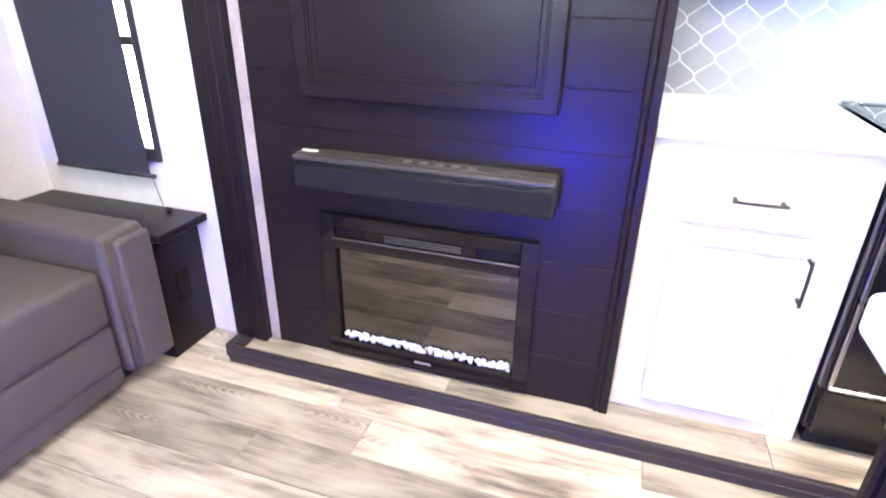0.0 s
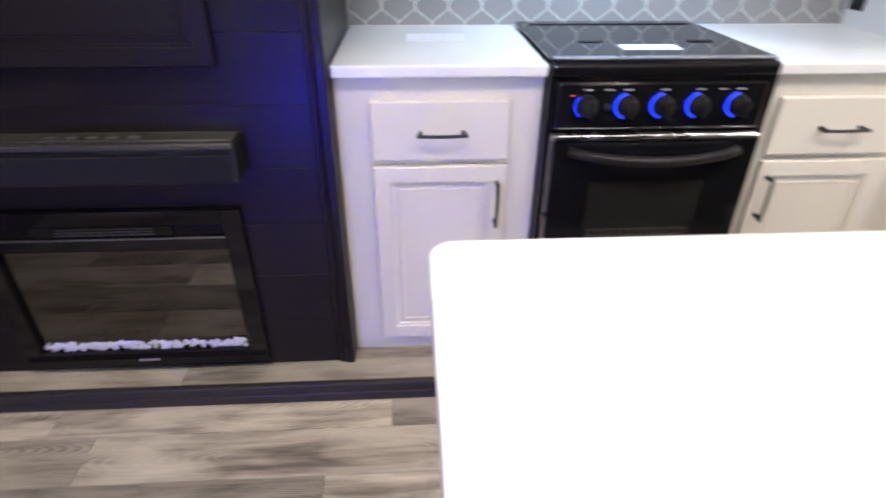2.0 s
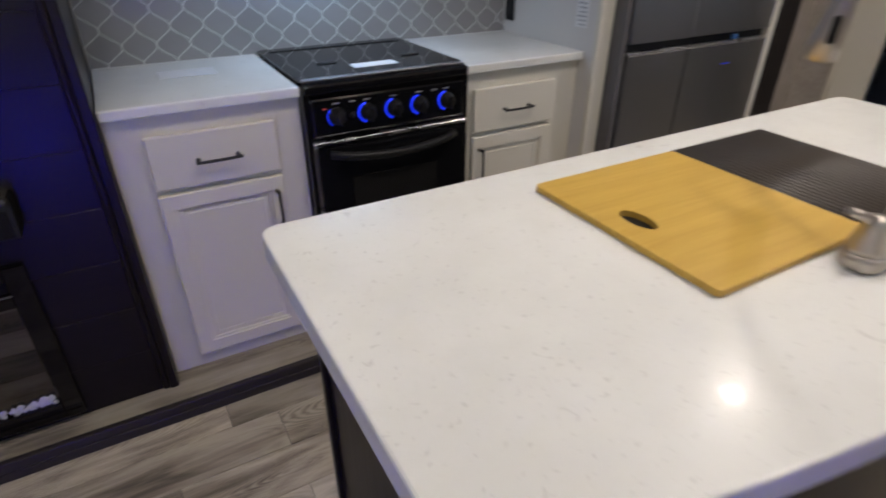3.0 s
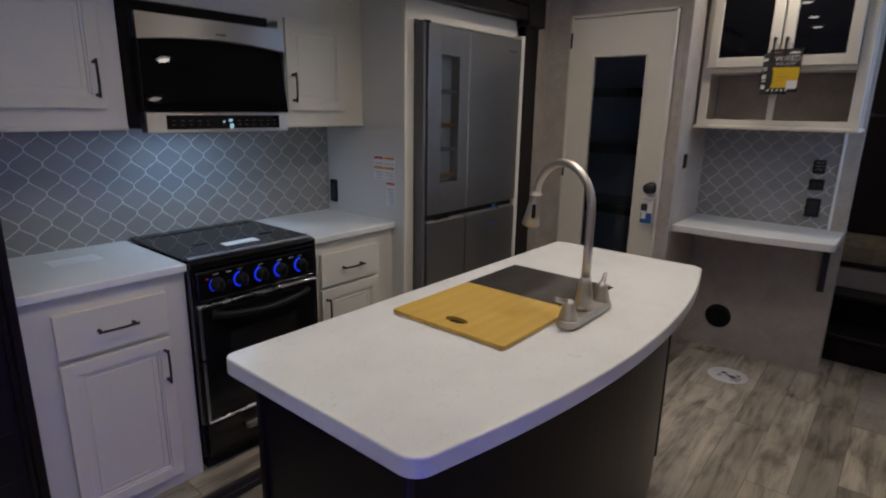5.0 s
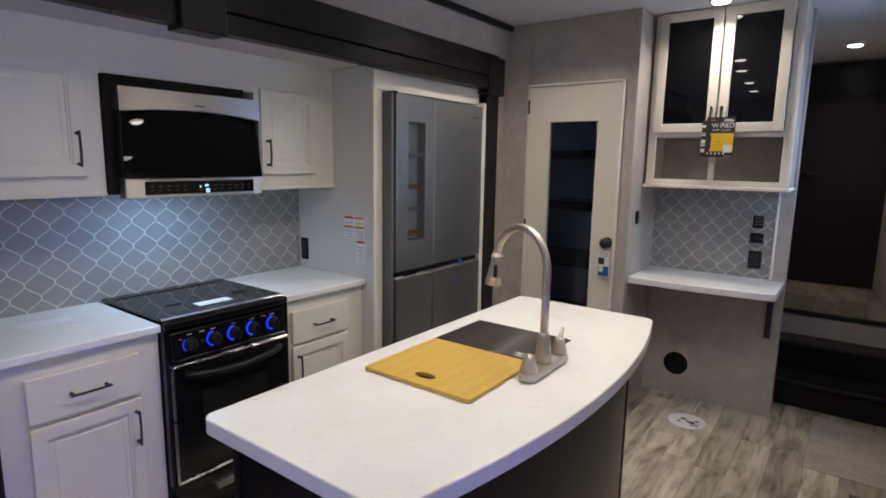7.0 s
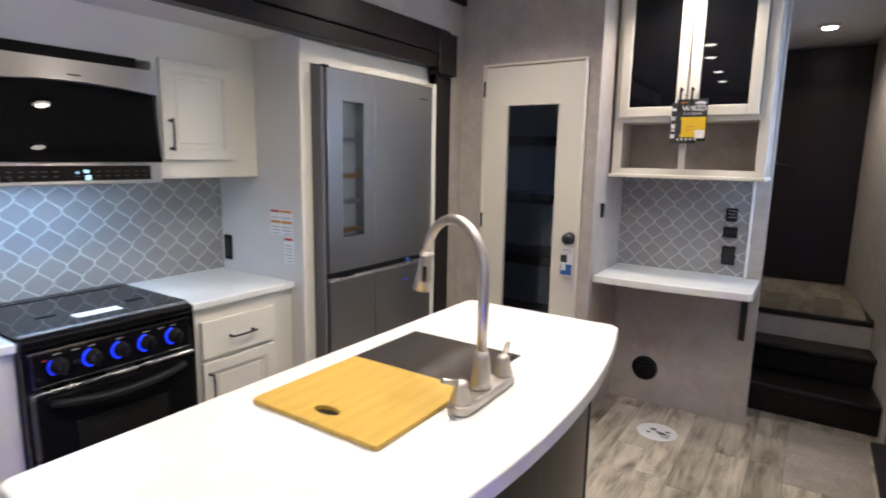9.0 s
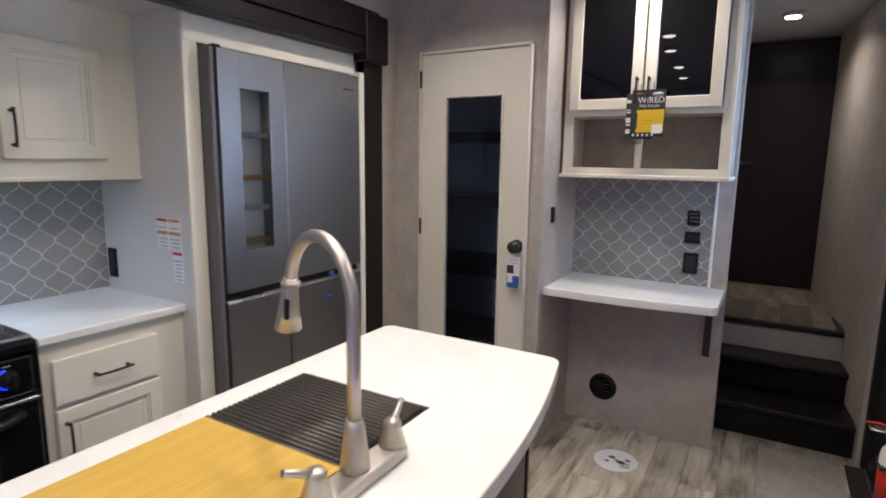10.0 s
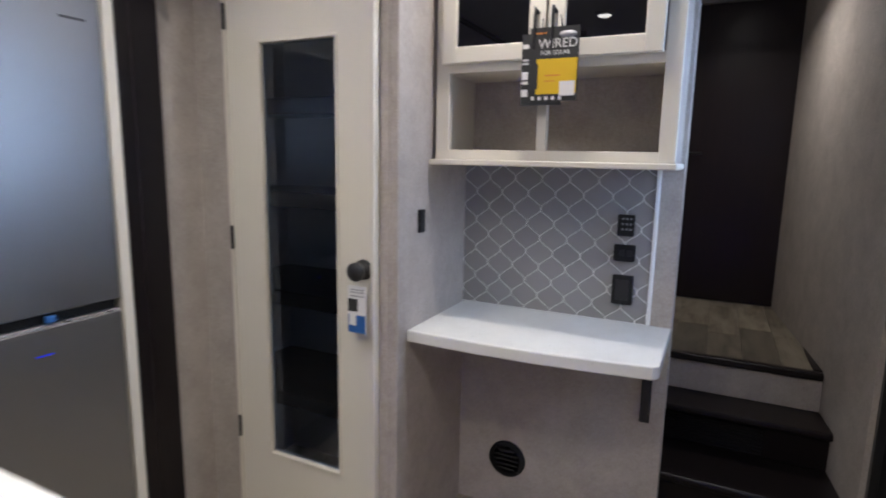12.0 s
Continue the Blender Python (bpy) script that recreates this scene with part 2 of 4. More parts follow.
# ---------------------------------------------------------------- builders
def box(bm, x0, x1, y0, y1, z0, z1, b=0.0015, seg=1):
    m = Matrix.Translation(((x0 + x1) / 2, (y0 + y1) / 2, (z0 + z1) / 2)) @ Matrix.Diagonal((abs(x1 - x0), abs(y1 - y0), abs(z1 - z0), 1))
    vs = bmesh.ops.create_cube(bm, size=1, matrix=m)["verts"]
    b = min(b, 0.45 * min(abs(x1 - x0), abs(y1 - y0), abs(z1 - z0)))
    if b > 0:
        bmesh.ops.bevel(bm, geom=list({e for v in vs for e in v.link_edges}), offset=b, segments=seg, affect="EDGES", profile=0.5)
    return bm


def boxes(*rows, b=0.0015, seg=1):
    bm = bmesh.new()
    for r in rows:
        box(bm, *r, b=b, seg=seg)
    return bm


def tube(bm, pts, r, seg=10, cap=True):
    """A round bar along points; r is one radius or one for each point."""
    pts = [Vector(p) for p in pts]
    rs = r if isinstance(r, (list, tuple)) else [r] * len(pts)
    rings, up = [], None
    for i, p in enumerate(pts):
        d = (pts[min(i + 1, len(pts) - 1)] - pts[max(i - 1, 0)]).normalized()
        if up is None:
            up = d.orthogonal().normalized()
        up = (up - d * up.dot(d)).normalized()
        side = d.cross(up)
        rings.append([bm.verts.new(p + rs[i] * (math.cos(a) * up + math.sin(a) * side)) for a in (2 * math.pi * k / seg for k in range(seg))])
    for a, c in zip(rings, rings[1:]):
        for k in range(seg):
            f = bm.faces.new((a[k], a[(k + 1) % seg], c[(k + 1) % seg], c[k]))
            f.smooth = True
    if cap:
        bm.faces.new(list(reversed(rings[0])))
        bm.faces.new(rings[-1])
    return bm


def turned(bm, profile, at, axis="z", seg=24):
    """A turned body: profile of (radius, height) along an axis from a point."""
    way = {"z": Vector((0, 0, 1)), "x": Vector((1, 0, 0)), "y": Vector((0, 1, 0)), "-y": Vector((0, -1, 0)), "-x": Vector((-1, 0, 0))}[axis] if isinstance(axis, str) else Vector(axis).normalized()
    return tube(bm, [Vector(at) + way * h for _, h in profile], [max(r, 0.0004) for r, _ in profile], seg)


def slab(outline, z0, z1, b=0.004, seg=2):
    """A plate with a free outline in plan and eased edges."""
    bm = bmesh.new()
    top = [bm.verts.new((x, y, z1)) for x, y in outline]
    bot = [bm.verts.new((x, y, z0)) for x, y in outline]
    n = len(outline)
    bm.faces.new(top)
    bm.faces.new(list(reversed(bot)))
    for k in range(n):
        bm.faces.new((top[k], bot[k], bot[(k + 1) % n], top[(k + 1) % n]))
    bmesh.ops.recalc_face_normals(bm, faces=bm.faces)
    if b:
        rim = [e for e in bm.edges if abs(e.verts[0].co.z - e.verts[1].co.z) < 1e-6]
        bmesh.ops.bevel(bm, geom=rim, offset=b, segments=seg, affect="EDGES", profile=0.5)
    return bm


def rounded(x0, x1, y0, y1, r, n=6):
    pts = []
    for cx, cy, a0 in ((x1 - r, y1 - r, 0), (x0 + r, y1 - r, 90), (x0 + r, y0 + r, 180), (x1 - r, y0 + r, 270)):
        for i in range(n + 1):
            a = radians(a0 + 90 * i / n)
            pts.append((cx + r * math.cos(a), cy + r * math.sin(a)))
    return pts


def moved(bm, m):
    bm.transform(m)
    return bm


def mesh_of(name, bm, material):
    me = bpy.data.meshes.new(name)
    bm.to_mesh(me)
    bm.free()
    me.materials.append(material)
    return me


def part(name, bm, material, parent=None, label=""):
    ob = new(name, mesh_of(name, bm, material))
    if parent is not None:
        ob.parent = parent
        bpy.context.view_layer.update()
        ob.matrix_parent_inverse = parent.matrix_world.inverted()
    if label:
        ob["label"] = label
    return ob


def thing(name, at, label, category, group="", kind=""):
    ob = new(name)
    ob.location = at
    ob.empty_display_size = 0.05
    bpy.context.view_layer.update()
    return tagged(ob, label, category, group, kind)


def structure(name, bm, material, label, category="wall"):
    return tagged(part(name, bm, material), label, category, kind="structure")


NORTH = Matrix(((1, 0, 0, 0), (0, 0, -1, 0), (0, 1, 0, 0), (0, 0, 0, 1)))   # u along x, v up, w towards -y
EAST = Matrix(((0, 0, -1, 0), (-1, 0, 0, 0), (0, 1, 0, 0), (0, 0, 0, 1)))   # u along -y, v up, w towards -x


def front(plane, at):
    """The frame of a front face: (u, v, w) with w out of the face that lies at `at`."""
    return (Matrix.Translation((0, at, 0)) if plane is NORTH else Matrix.Translation((at, 0, 0))) @ plane


def shaker(m, u0, u1, v0, v1, w=0.02, rail=0.055):
    """A framed door in one piece: rails, a stepped bead and a recessed panel, on the face m."""
    bm = boxes((u0, u1, v0, v1, 0.004, w + 0.002), b=0.0025)
    bm.faces.ensure_lookup_table()
    inner = max(bm.faces, key=lambda q: q.calc_area() * (1 if q.normal.z > 0.9 else 0))
    for thick, deep in ((rail, 0.0), (0.0025, -0.0045), (0.009, 0.0), (0.0025, -0.0045), (0.018, 0.0), (0.0015, 0.002), (0.003, 0.0), (0.0015, -0.002)):
        bmesh.ops.inset_individual(bm, faces=[inner], thickness=thick, depth=deep)
    return moved(bm, m)


def pull(m, u0, v0, u1, v1, w0):
    """A bar pull between two feet on the face m."""
    bm = bmesh.new()
    a, b = Vector((u0, v0, 0)), Vector((u1, v1, 0))
    d = (b - a).normalized()
    for p, s in ((a, 1), (b, -1)):
        tube(bm, [p + Vector((0, 0, w0)), p + Vector((0, 0, w0 + 0.026))], [0.0065, 0.0048], 8)
    pts = [a - d * 0.008 + Vector((0, 0, w0 + 0.026))] + [a.lerp(b, i / 6) + Vector((0, 0, w0 + 0.028 + 0.003 * math.sin(math.pi * i / 6))) for i in range(7)] + [b + d * 0.008 + Vector((0, 0, w0 + 0.026))]
    tube(bm, pts, [0.0052] + [0.0045] * 7 + [0.0052], 8)
    return moved(bm, m)


# ---------------------------------------------------------------- setting
FL = 0.056          # floor of the slide-out
SB = 2.08           # face of the kitchen's back wall
REAR, SOUTH, END = -1.855, -0.76, 3.04

floor = structure("floor", boxes((REAR - 0.1, 4.4, SOUTH - 0.1, 1.7, -0.06, -0.006), b=0), RUBBER, "weathered grey-brown plank floor of the living area", "floor")
slide_floor = structure("slide_floor", boxes((-1.035, 2.9, 1.462, SB + 0.1, 0.0, FL - 0.006), b=0), RUBBER, "raised plank floor under the kitchen run", "floor")
trim = structure("trim", boxes((-1.005, 2.72, 1.441, 1.464, 0.0, FL + 0.003), (-1.005, -0.955, 1.464, 1.51, 0.0, FL + 0.003), (-1.005, 2.72, 1.436, 1.444, 0.0, 0.030), b=0.005, seg=2), RUBBER, "dark rounded edge trim of the raised floor", "trim")
structure("ceiling", boxes((REAR - 0.1, 5.6, SOUTH - 0.1, 1.7, CEIL, CEIL + 0.08), b=0), CEILING, "off-white flat ceiling with round lamps", "ceiling")
structure("ceiling_slide", boxes((-1.035, 2.9, 1.5, SB + 0.1, 1.95, 2.0), b=0), WHITE, "low white ceiling over the kitchen run", "ceiling")

# north side: window wall, header over the slide-out, return by the pantry
WX0, WX1, WZ0, WZ1 = -1.72, -1.305, 0.69, 1.62
wall_north = structure("wall_north", boxes((REAR - 0.1, WX0, 1.6, 1.7, 0, CEIL), (WX1, -1.035, 1.6, 1.7, 0, CEIL), (WX0, WX1, 1.6, 1.7, 0, WZ0), (WX0, WX1, 1.6, 1.7, WZ1, CEIL), b=0), PAPER_LT, "light papered wall beside the window")
structure("wall_header", boxes((-1.035, 3.04, 1.5, 1.6, 2.0, CEIL), (2.9, 3.04, 1.5, 1.6, 0, 2.0), b=0), PAPER, "linen-textured wall above the dark beam")
structure("wall_kitchen_back", boxes((-1.035, 2.9, SB + 0.004, SB + 0.1, 0, 2.0), b=0), WHITE, "white back wall of the kitchen run")
structure("wall_slide_sides", boxes((-1.075, -1.035, 1.7, SB + 0.1, 0, 2.0), (2.9, 2.95, 1.6, SB + 0.1, 0, 2.0), b=0), WHITE, "white end walls of the slide-out")
structure("wall_rear", boxes((REAR - 0.1, REAR, SOUTH - 0.1, 1.7, 0, CEIL), b=0), PAPER_LT, "linen-textured wall behind the sofa")

# south side: entry door opening, window
DX0, DX1, SX0, SX1, SZ0, SZ1 = 2.92, 3.78, -0.95, 0.15, 1.36, 1.88
structure("wall_south", boxes((REAR - 0.1, SX0, SOUTH - 0.1, SOUTH, 0, CEIL), (SX0, SX1, SOUTH - 0.1, SOUTH, 0, SZ0), (SX0, SX1, SOUTH - 0.1, SOUTH, SZ1, CEIL), (SX1, DX0, SOUTH - 0.1, SOUTH, 0, CEIL), (DX0, DX1, SOUTH - 0.1, SOUTH, 1.98, CEIL), b=0), PAPER, "linen-textured wall beside the entry door")
hall = bmesh.new()
for p in ((DX1, -0.722), (5.6, -0.545)):
    for q in (0, -0.12):
        for z in (0, CEIL):
            hall.verts.new((p[0], p[1] + q, z))
bmesh.ops.convex_hull(hall, input=hall.verts)
structure("wall_hall", hall, PAPER, "plain light wall along the stairs")
structure("wall_hall_left", boxes((3.59, 5.6, 0.32, 0.40, 0, CEIL), b=0), PAPER, "linen-textured wall between desk and stairs")
structure("wall_hall_end", boxes((5.5, 5.6, -0.75, 0.40, 0.3, CEIL), b=0), PAPER, "wall at the head of the stairs")

# end wall with the pantry, desk niche
PY0, PY1, PZ1 = 0.735, 1.330, 1.972
structure("wall_end", boxes((END, END + 0.05, PY1, 1.6, 0, CEIL), (END, END + 0.05, 0.668, PY0, 0, CEIL), (END, END + 0.05, PY0, PY1, PZ1, CEIL), b=0), PAPER, "linen-textured wall round the pantry door")
structure("wall_niche_left", boxes((END + 0.05, 3.59, 0.668, 0.70, 0, CEIL), b=0), PAPER, "side wall of the desk niche")
structure("wall_niche_back", boxes((3.555, 3.59, -0.10, 0.668, 0, CEIL), b=0), PAPER, "linen-textured back wall of the desk niche")
structure("wall_pantry", boxes((3.55, 3.59, 0.70, 1.6, 0, CEIL), (END + 0.05, 3.55, 1.55, 1.6, 0, CEIL), b=0), WHITE, "white inner walls of the pantry")
structure("trim_niche_corner", boxes((3.585, 3.598, -0.103, -0.080, 0, CEIL), b=0.003), PAPER, "thin light corner trim of the desk niche", "trim")
structure("trim_tile_edge", boxes((3.543, 3.556, -0.032, -0.018, 0.84, 1.375), b=0.003), GROUT, "thin white edge strip beside the niche tiles", "trim")
structure("trim_ceiling", boxes((-1.035, END, 1.47, 1.5, 2.315, CEIL), (4.2, 5.5, -0.72, -0.66, 2.325, CEIL), b=0.004), DW_X, "dark trim along the ceiling", "trim")
structure("trim_wall_panel", boxes((END - 0.004, END, 0.664, 0.682, 0, CEIL), (END - 0.003, END, 1.318, 1.334, 1.992, CEIL), (END - 0.003, END, 0.694, 0.706, 0, CEIL), (2.868, 2.90, 1.488, 1.5, 0, 1.9), b=0.002), PAPER, "light cover strips on the end wall", "trim")


# ---------------------------------------------------------------- slide-out surround
beam = thing("fascia_beam", (1.0, 1.45, 1.93), "dark-stained wooden beam along the slide-out's top edge", "beam", kind="structure")
part("upper_board", boxes((-1.05, 2.80, 1.425, 1.5, 2.003, 2.128), b=0.003), DW_X, beam)
part("lower_board", boxes((-1.05, 2.80, 1.432, 1.5, 1.930, 1.998), b=0.003), DW_X, beam)
part("joint_block", boxes((0.815, 0.980, 1.408, 1.5, 1.914, 2.15), b=0.004), DW_Z, beam)
post = thing("corner_post", (2.8, 1.45, 0), "dark-stained wooden post beside the refrigerator", "post", kind="structure")
part("shaft", boxes((2.715, 2.865, 1.46, 1.5, 0.0, 1.90), (2.715, 2.76, 1.447, 1.5, 0, 1.90), b=0.003), DW_Z, post)
part("cap", boxes((2.69, 2.855, 1.415, 1.5, 1.897, 2.113), b=0.004), DW_Z, post)
lpost = thing("corner_post", (-0.95, 1.48, FL), "dark-stained wooden post beside the fireplace", "post", kind="structure")
part("shaft", boxes((-1.035, -0.945, 1.525, 1.60, FL, 1.93), b=0.003), DW_Z, lpost)
part("moulding", boxes((-0.947, -0.898, 1.514, 1.6, FL, 1.93), (-0.985, -0.947, 1.520, 1.535, FL, 1.93), b=0.005, seg=2), DW_Z, lpost)
structure("trim_seal", boxes((-0.897, -0.860, 1.543, 1.6, FL, 1.93), b=0.002), MAT_BEIGE, "light seal strip between post and fireplace wall", "trim")

# ---------------------------------------------------------------- fireplace wall
fw = thing("fireplace_cabinet", (-0.28, 1.526, FL), "dark espresso plank wall unit with fireplace and raised panel door", "cabinet")
FY = 1.545
zz = FL
while zz < 1.92:
    top = min(zz + 0.155, 1.93)
    part("plank", boxes((-0.860, 0.238, FY, FY + 0.03, zz + 0.0004, top - 0.0004), b=0.0007), DW_X, fw)
    zz = top
part("backing", boxes((-0.855, 0.235, FY + 0.031, FY + 0.06, FL, 1.93), b=0), BLACK_PLASTIC, fw)
part("end_panel", boxes((0.24, 0.264, 1.531, SB, FL, 1.93), b=0.003), DW_Z, fw)
part("end_moulding", boxes((0.222, 0.24, 1.534, 1.552, FL, 1.93), b=0.006, seg=2), DW_Z, fw)
part("panel_door", shaker(front(NORTH, FY), -0.680, 0.036, 0.921, 1.62, 0.024, 0.05), DW_X, fw)

bar = thing("soundbar", (-0.3, 1.47, 0.67), "dark grey soundbar mounted on the fireplace wall", "soundbar")
body = boxes((-0.685, 0.056, 1.458, FY, 0.675, 0.768), b=0.006, seg=2)
for v in body.verts:
    if v.co.y < 1.49 and v.co.z > 0.74:
        v.co.y += 0.018
part("cabinet", body, BLACK_PLASTIC, bar)
part("top_plate", boxes((-0.681, 0.052, 1.482, FY - 0.004, 0.7685, 0.773), b=0.002), GLOSS_GREY, bar, "glossy grey top plate")
part("front_edge", boxes((-0.683, 0.054, 1.459, 1.481, 0.757, 0.771), b=0.005, seg=3), GLOSS_GREY, bar, "glossy front lip")
part("fabric_front", boxes((-0.675, 0.046, 1.454, 1.460, 0.682, 0.746), b=0.002), FABRIC, bar)
part("badge", boxes((-0.672, -0.625, 1.50, 1.512, 0.7732, 0.7745), b=0), PAPER_WHITE, bar, "small white print")
for k in range(5):
    part("button", boxes((-0.36 + k * 0.045, -0.335 + k * 0.045, 1.496, 1.506, 0.7732, 0.7755), b=0.001), GREY_PLASTIC, bar)

fp = thing("electric_fireplace", (-0.3, 1.5290, 0.095), "black electric fireplace insert with white crystals behind glass", "fireplace")
X0, X1, Z0, Z1 = -0.653, 0.020, 0.080, 0.580
part("frame", boxes((X0, X0 + 0.048, 1.5230, FY, Z0, Z1), (X1 - 0.048, X1, 1.5230, FY, Z0, Z1), (X0 + 0.047, X1 - 0.047, 1.5230, FY, Z0, 0.135), (X0 + 0.047, X1 - 0.047, 1.5230, FY, 0.465, 0.503), (X0 + 0.047, X1 - 0.047, 1.5230, FY, 0.537, Z1), b=0.003), FRAME_GLASS, fp)
part("air_outlet", boxes((X0 + 0.04, X1 - 0.04, 1.5400, FY - 0.001, 0.502, 0.538), b=0), MATTE_BLACK, fp)
part("outlet_lip", boxes((X0 + 0.045, X1 - 0.045, 1.5205, 1.5240, 0.4995, 0.5035), b=0.0015), GREY_PLASTIC, fp)
part("display", boxes((-0.50, -0.155, 1.5290, 1.5395, 0.505, 0.535), b=0.001), FRAME_GLASS, fp)
for k in range(3):
    part("grille_slat", boxes((-0.44, -0.20, 1.5270, 1.5300, 0.5105 + k * 0.008, 0.5135 + k * 0.008), b=0.001), BLACK_METAL, fp)
part("mirror_glass", boxes((X0 + 0.046, X1 - 0.046, 1.5410, 1.5445, 0.134, 0.466), b=0), SMOKED_MIRROR, fp, "dark mirrored glass over the firebox")
rng = random.Random(5)
cr = bmesh.new()
for k in range(150):
    r = rng.uniform(0.006, 0.013)
    c = Vector((rng.uniform(X0 + 0.06, X1 - 0.06), rng.uniform(1.5335, 1.5375), 0.137 + rng.uniform(0, 0.022)))
    vs = bmesh.ops.create_icosphere(cr, subdivisions=1, radius=r, matrix=Matrix.Translation(c))["verts"]
    for v in vs:
        d = (v.co - c) * rng.uniform(0.6, 1.25)
        d.y *= 0.35
        v.co = c + d
tagged(part("crystals", cr, CRYSTAL, fp, "bed of white crystals"), kind="stuff")
part("badge", boxes(*((-0.342 + k * 0.0095, -0.3355 + k * 0.0095, 1.5215, 1.5235, 0.101, 0.1075) for k in range(6)), b=0), DIM_PRINT, fp, "small pale print")


# ---------------------------------------------------------------- kitchen run
def base_cabinet(x0, x1, d0, d1, handle_right, label):
    c = thing("base_cabinet", ((x0 + x1) / 2, 1.8, FL), label, "cabinet", "kitchen base cabinets")
    part("body", boxes((x0, x1, 1.598, SB, FL, 0.878), b=0.002), CREAM, c)
    f = front(NORTH, 1.598)
    dr = part("drawer_front", moved(boxes((d0, d1, 0.676, 0.825, 0.004, 0.022), b=0.004, seg=2), f), CREAM, c)
    mid = (d0 + d1) / 2 + 0.003
    part("handle", pull(f, mid - 0.052, 0.748, mid + 0.052, 0.748, 0.02), BLACK_METAL, dr, "black bar handle")
    do = part("door", shaker(f, d0, d1, 0.112, 0.660), CREAM, c)
    hx = d1 - 0.025 if handle_right else d0 + 0.025
    part("handle", pull(f, hx, 0.505, hx, 0.615, 0.02), BLACK_METAL, do, "black bar handle")
    return c


base_cabinet(0.266, 0.766, 0.350, 0.688, True, "cream painted base cabinet with one drawer and one door")
base_cabinet(1.318, 1.806, 1.351, 1.690, False, "cream painted base cabinet between range and refrigerator")


def counter(x0, x1, label):
    c = thing("countertop", ((x0 + x1) / 2, 1.8, 0.879), label, "countertop")
    part("slab", boxes((x0, x1, 1.572, SB, 0.879, 0.908), b=0.005, seg=2), QUARTZ, c)


counter(0.266, 0.767, "white quartz countertop beside the range")
counter(1.317, 1.806, "white quartz countertop beside the refrigerator panel")
card = thing("paper_card", (0.5, 1.9, 0.908), "pale paper card lying on the quartz countertop", "paper")
part("sheet", boxes((0.44, 0.60, 1.84, 1.94, 0.9085, 0.9095), b=0), PAPER_WHITE, card)

# range
R0, R1 = 0.772, 1.312
rg = thing("gas_range", (1.04, 1.8, FL), "black gas range with glass cover and blue-lit knobs", "range")
part("body", boxes((R0, R1, 1.585, SB - 0.004, 0.12, 0.9), b=0.004), BLACK_GLOSS, rg)
part("side_trim", boxes((R0 - 0.002, R0 + 0.016, 1.562, 1.59, 0.27, 0.885), b=0.003), BLACK_GLOSS, rg)
part("side_trim", boxes((R1 - 0.016, R1 + 0.002, 1.562, 1.59, 0.27, 0.885), b=0.003), BLACK_GLOSS, rg)
part("glass_cover", slab(rounded(R0, R1, 1.585, SB - 0.006, 0.012), 0.912, 0.920, 0.002), BLACK_GLASS, rg, "folding black glass cover")
part("cover_rim", boxes((R0, R1, 1.556, 1.588, 0.880, 0.914), b=0.010, seg=3), BLACK_GLOSS, rg)
part("cover_strip", boxes((R0 + 0.004, R1 - 0.004, 1.575, 1.60, 0.915, 0.921), b=0.002), CHROME, rg)
for sx in (0.915, 1.205):
    part("cover_slot", boxes((sx - 0.03, sx + 0.03, 1.755, 1.772, 0.9202, 0.923), b=0.001), BLACK_PLASTIC, rg)
part("hinge_line", boxes((R0 + 0.03, R1 - 0.03, 2.012, 2.02, 0.9202, 0.9225), b=0.001), BLACK_PLASTIC, rg)
part("label", boxes((0.972, 1.118, 1.665, 1.722, 0.9202, 0.9208), b=0), PAPER_WHITE, rg, "white paper label")
panel = boxes((R0 + 0.016, R1 - 0.016, 1.558, 1.60, 0.755, 0.872), b=0.008, seg=2)
part("control_panel", panel, BLACK_GLOSS, rg)
for kx in (0.862, 0.958, 1.045, 1.131, 1.228):
    kb = bmesh.new()
    turned(kb, [(0.026, 0), (0.026, 0.006), (0.021, 0.010), (0.019, 0.028), (0.016, 0.032), (0.0, 0.032)], (kx, 1.556, 0.816), "-y", 20)
    box(kb, kx - 0.004, kx + 0.004, 1.512, 1.53, 0.796, 0.836, b=0.002)
    kn = part("knob", kb, BLACK_PLASTIC, rg)
    ring = bmesh.new()
    a0, a1 = (100, 260) if kx > 0.9 else (130, 240)
    tube(ring, [(kx + 0.0285 * math.cos(radians(a)), 1.553, 0.816 + 0.0285 * math.sin(radians(a))) for a in range(a0, a1 + 1, 10)], 0.0028 if kx > 0.9 else 0.0012, 6)
    part("led_ring", ring, BLUE_GLOW, kn, "blue light ring")
ib = bmesh.new()
turned(ib, [(0.009, 0), (0.009, 0.006), (0, 0.007)], (0.912, 1.557, 0.812), "-y", 14)
part("igniter_button", ib, BLACK_PLASTIC, rg)
part("indicator", boxes((0.822, 0.832, 1.5565, 1.5585, 0.838, 0.842), b=0), CARD_RED, rg, "small red mark")
for kx in (0.862, 0.912, 0.958, 1.045, 1.131, 1.185, 1.228):
    part("print_mark", boxes((kx - 0.010, kx + 0.010, 1.5568, 1.558, 0.851, 0.8545), b=0), GREY_PRINT, rg)
part("steel_strip", boxes((R0 + 0.012, R1 - 0.012, 1.545, 1.57, 0.736, 0.747), b=0.003), CHROME, rg, "bright metal strip")
door = part("oven_door", boxes((R0 + 0.012, R1 - 0.012, 1.552, 1.586, 0.285, 0.735), b=0.005), BLACK_GLOSS, rg)
part("window", boxes((0.895, 1.19, 1.549, 1.5515, 0.45, 0.62), b=0), OVEN_GLASS, door)
rack = boxes((0.905, 1.18, 1.5475, 1.549, 0.463, 0.467), (0.905, 1.18, 1.5475, 1.549, 0.484, 0.486), b=0)
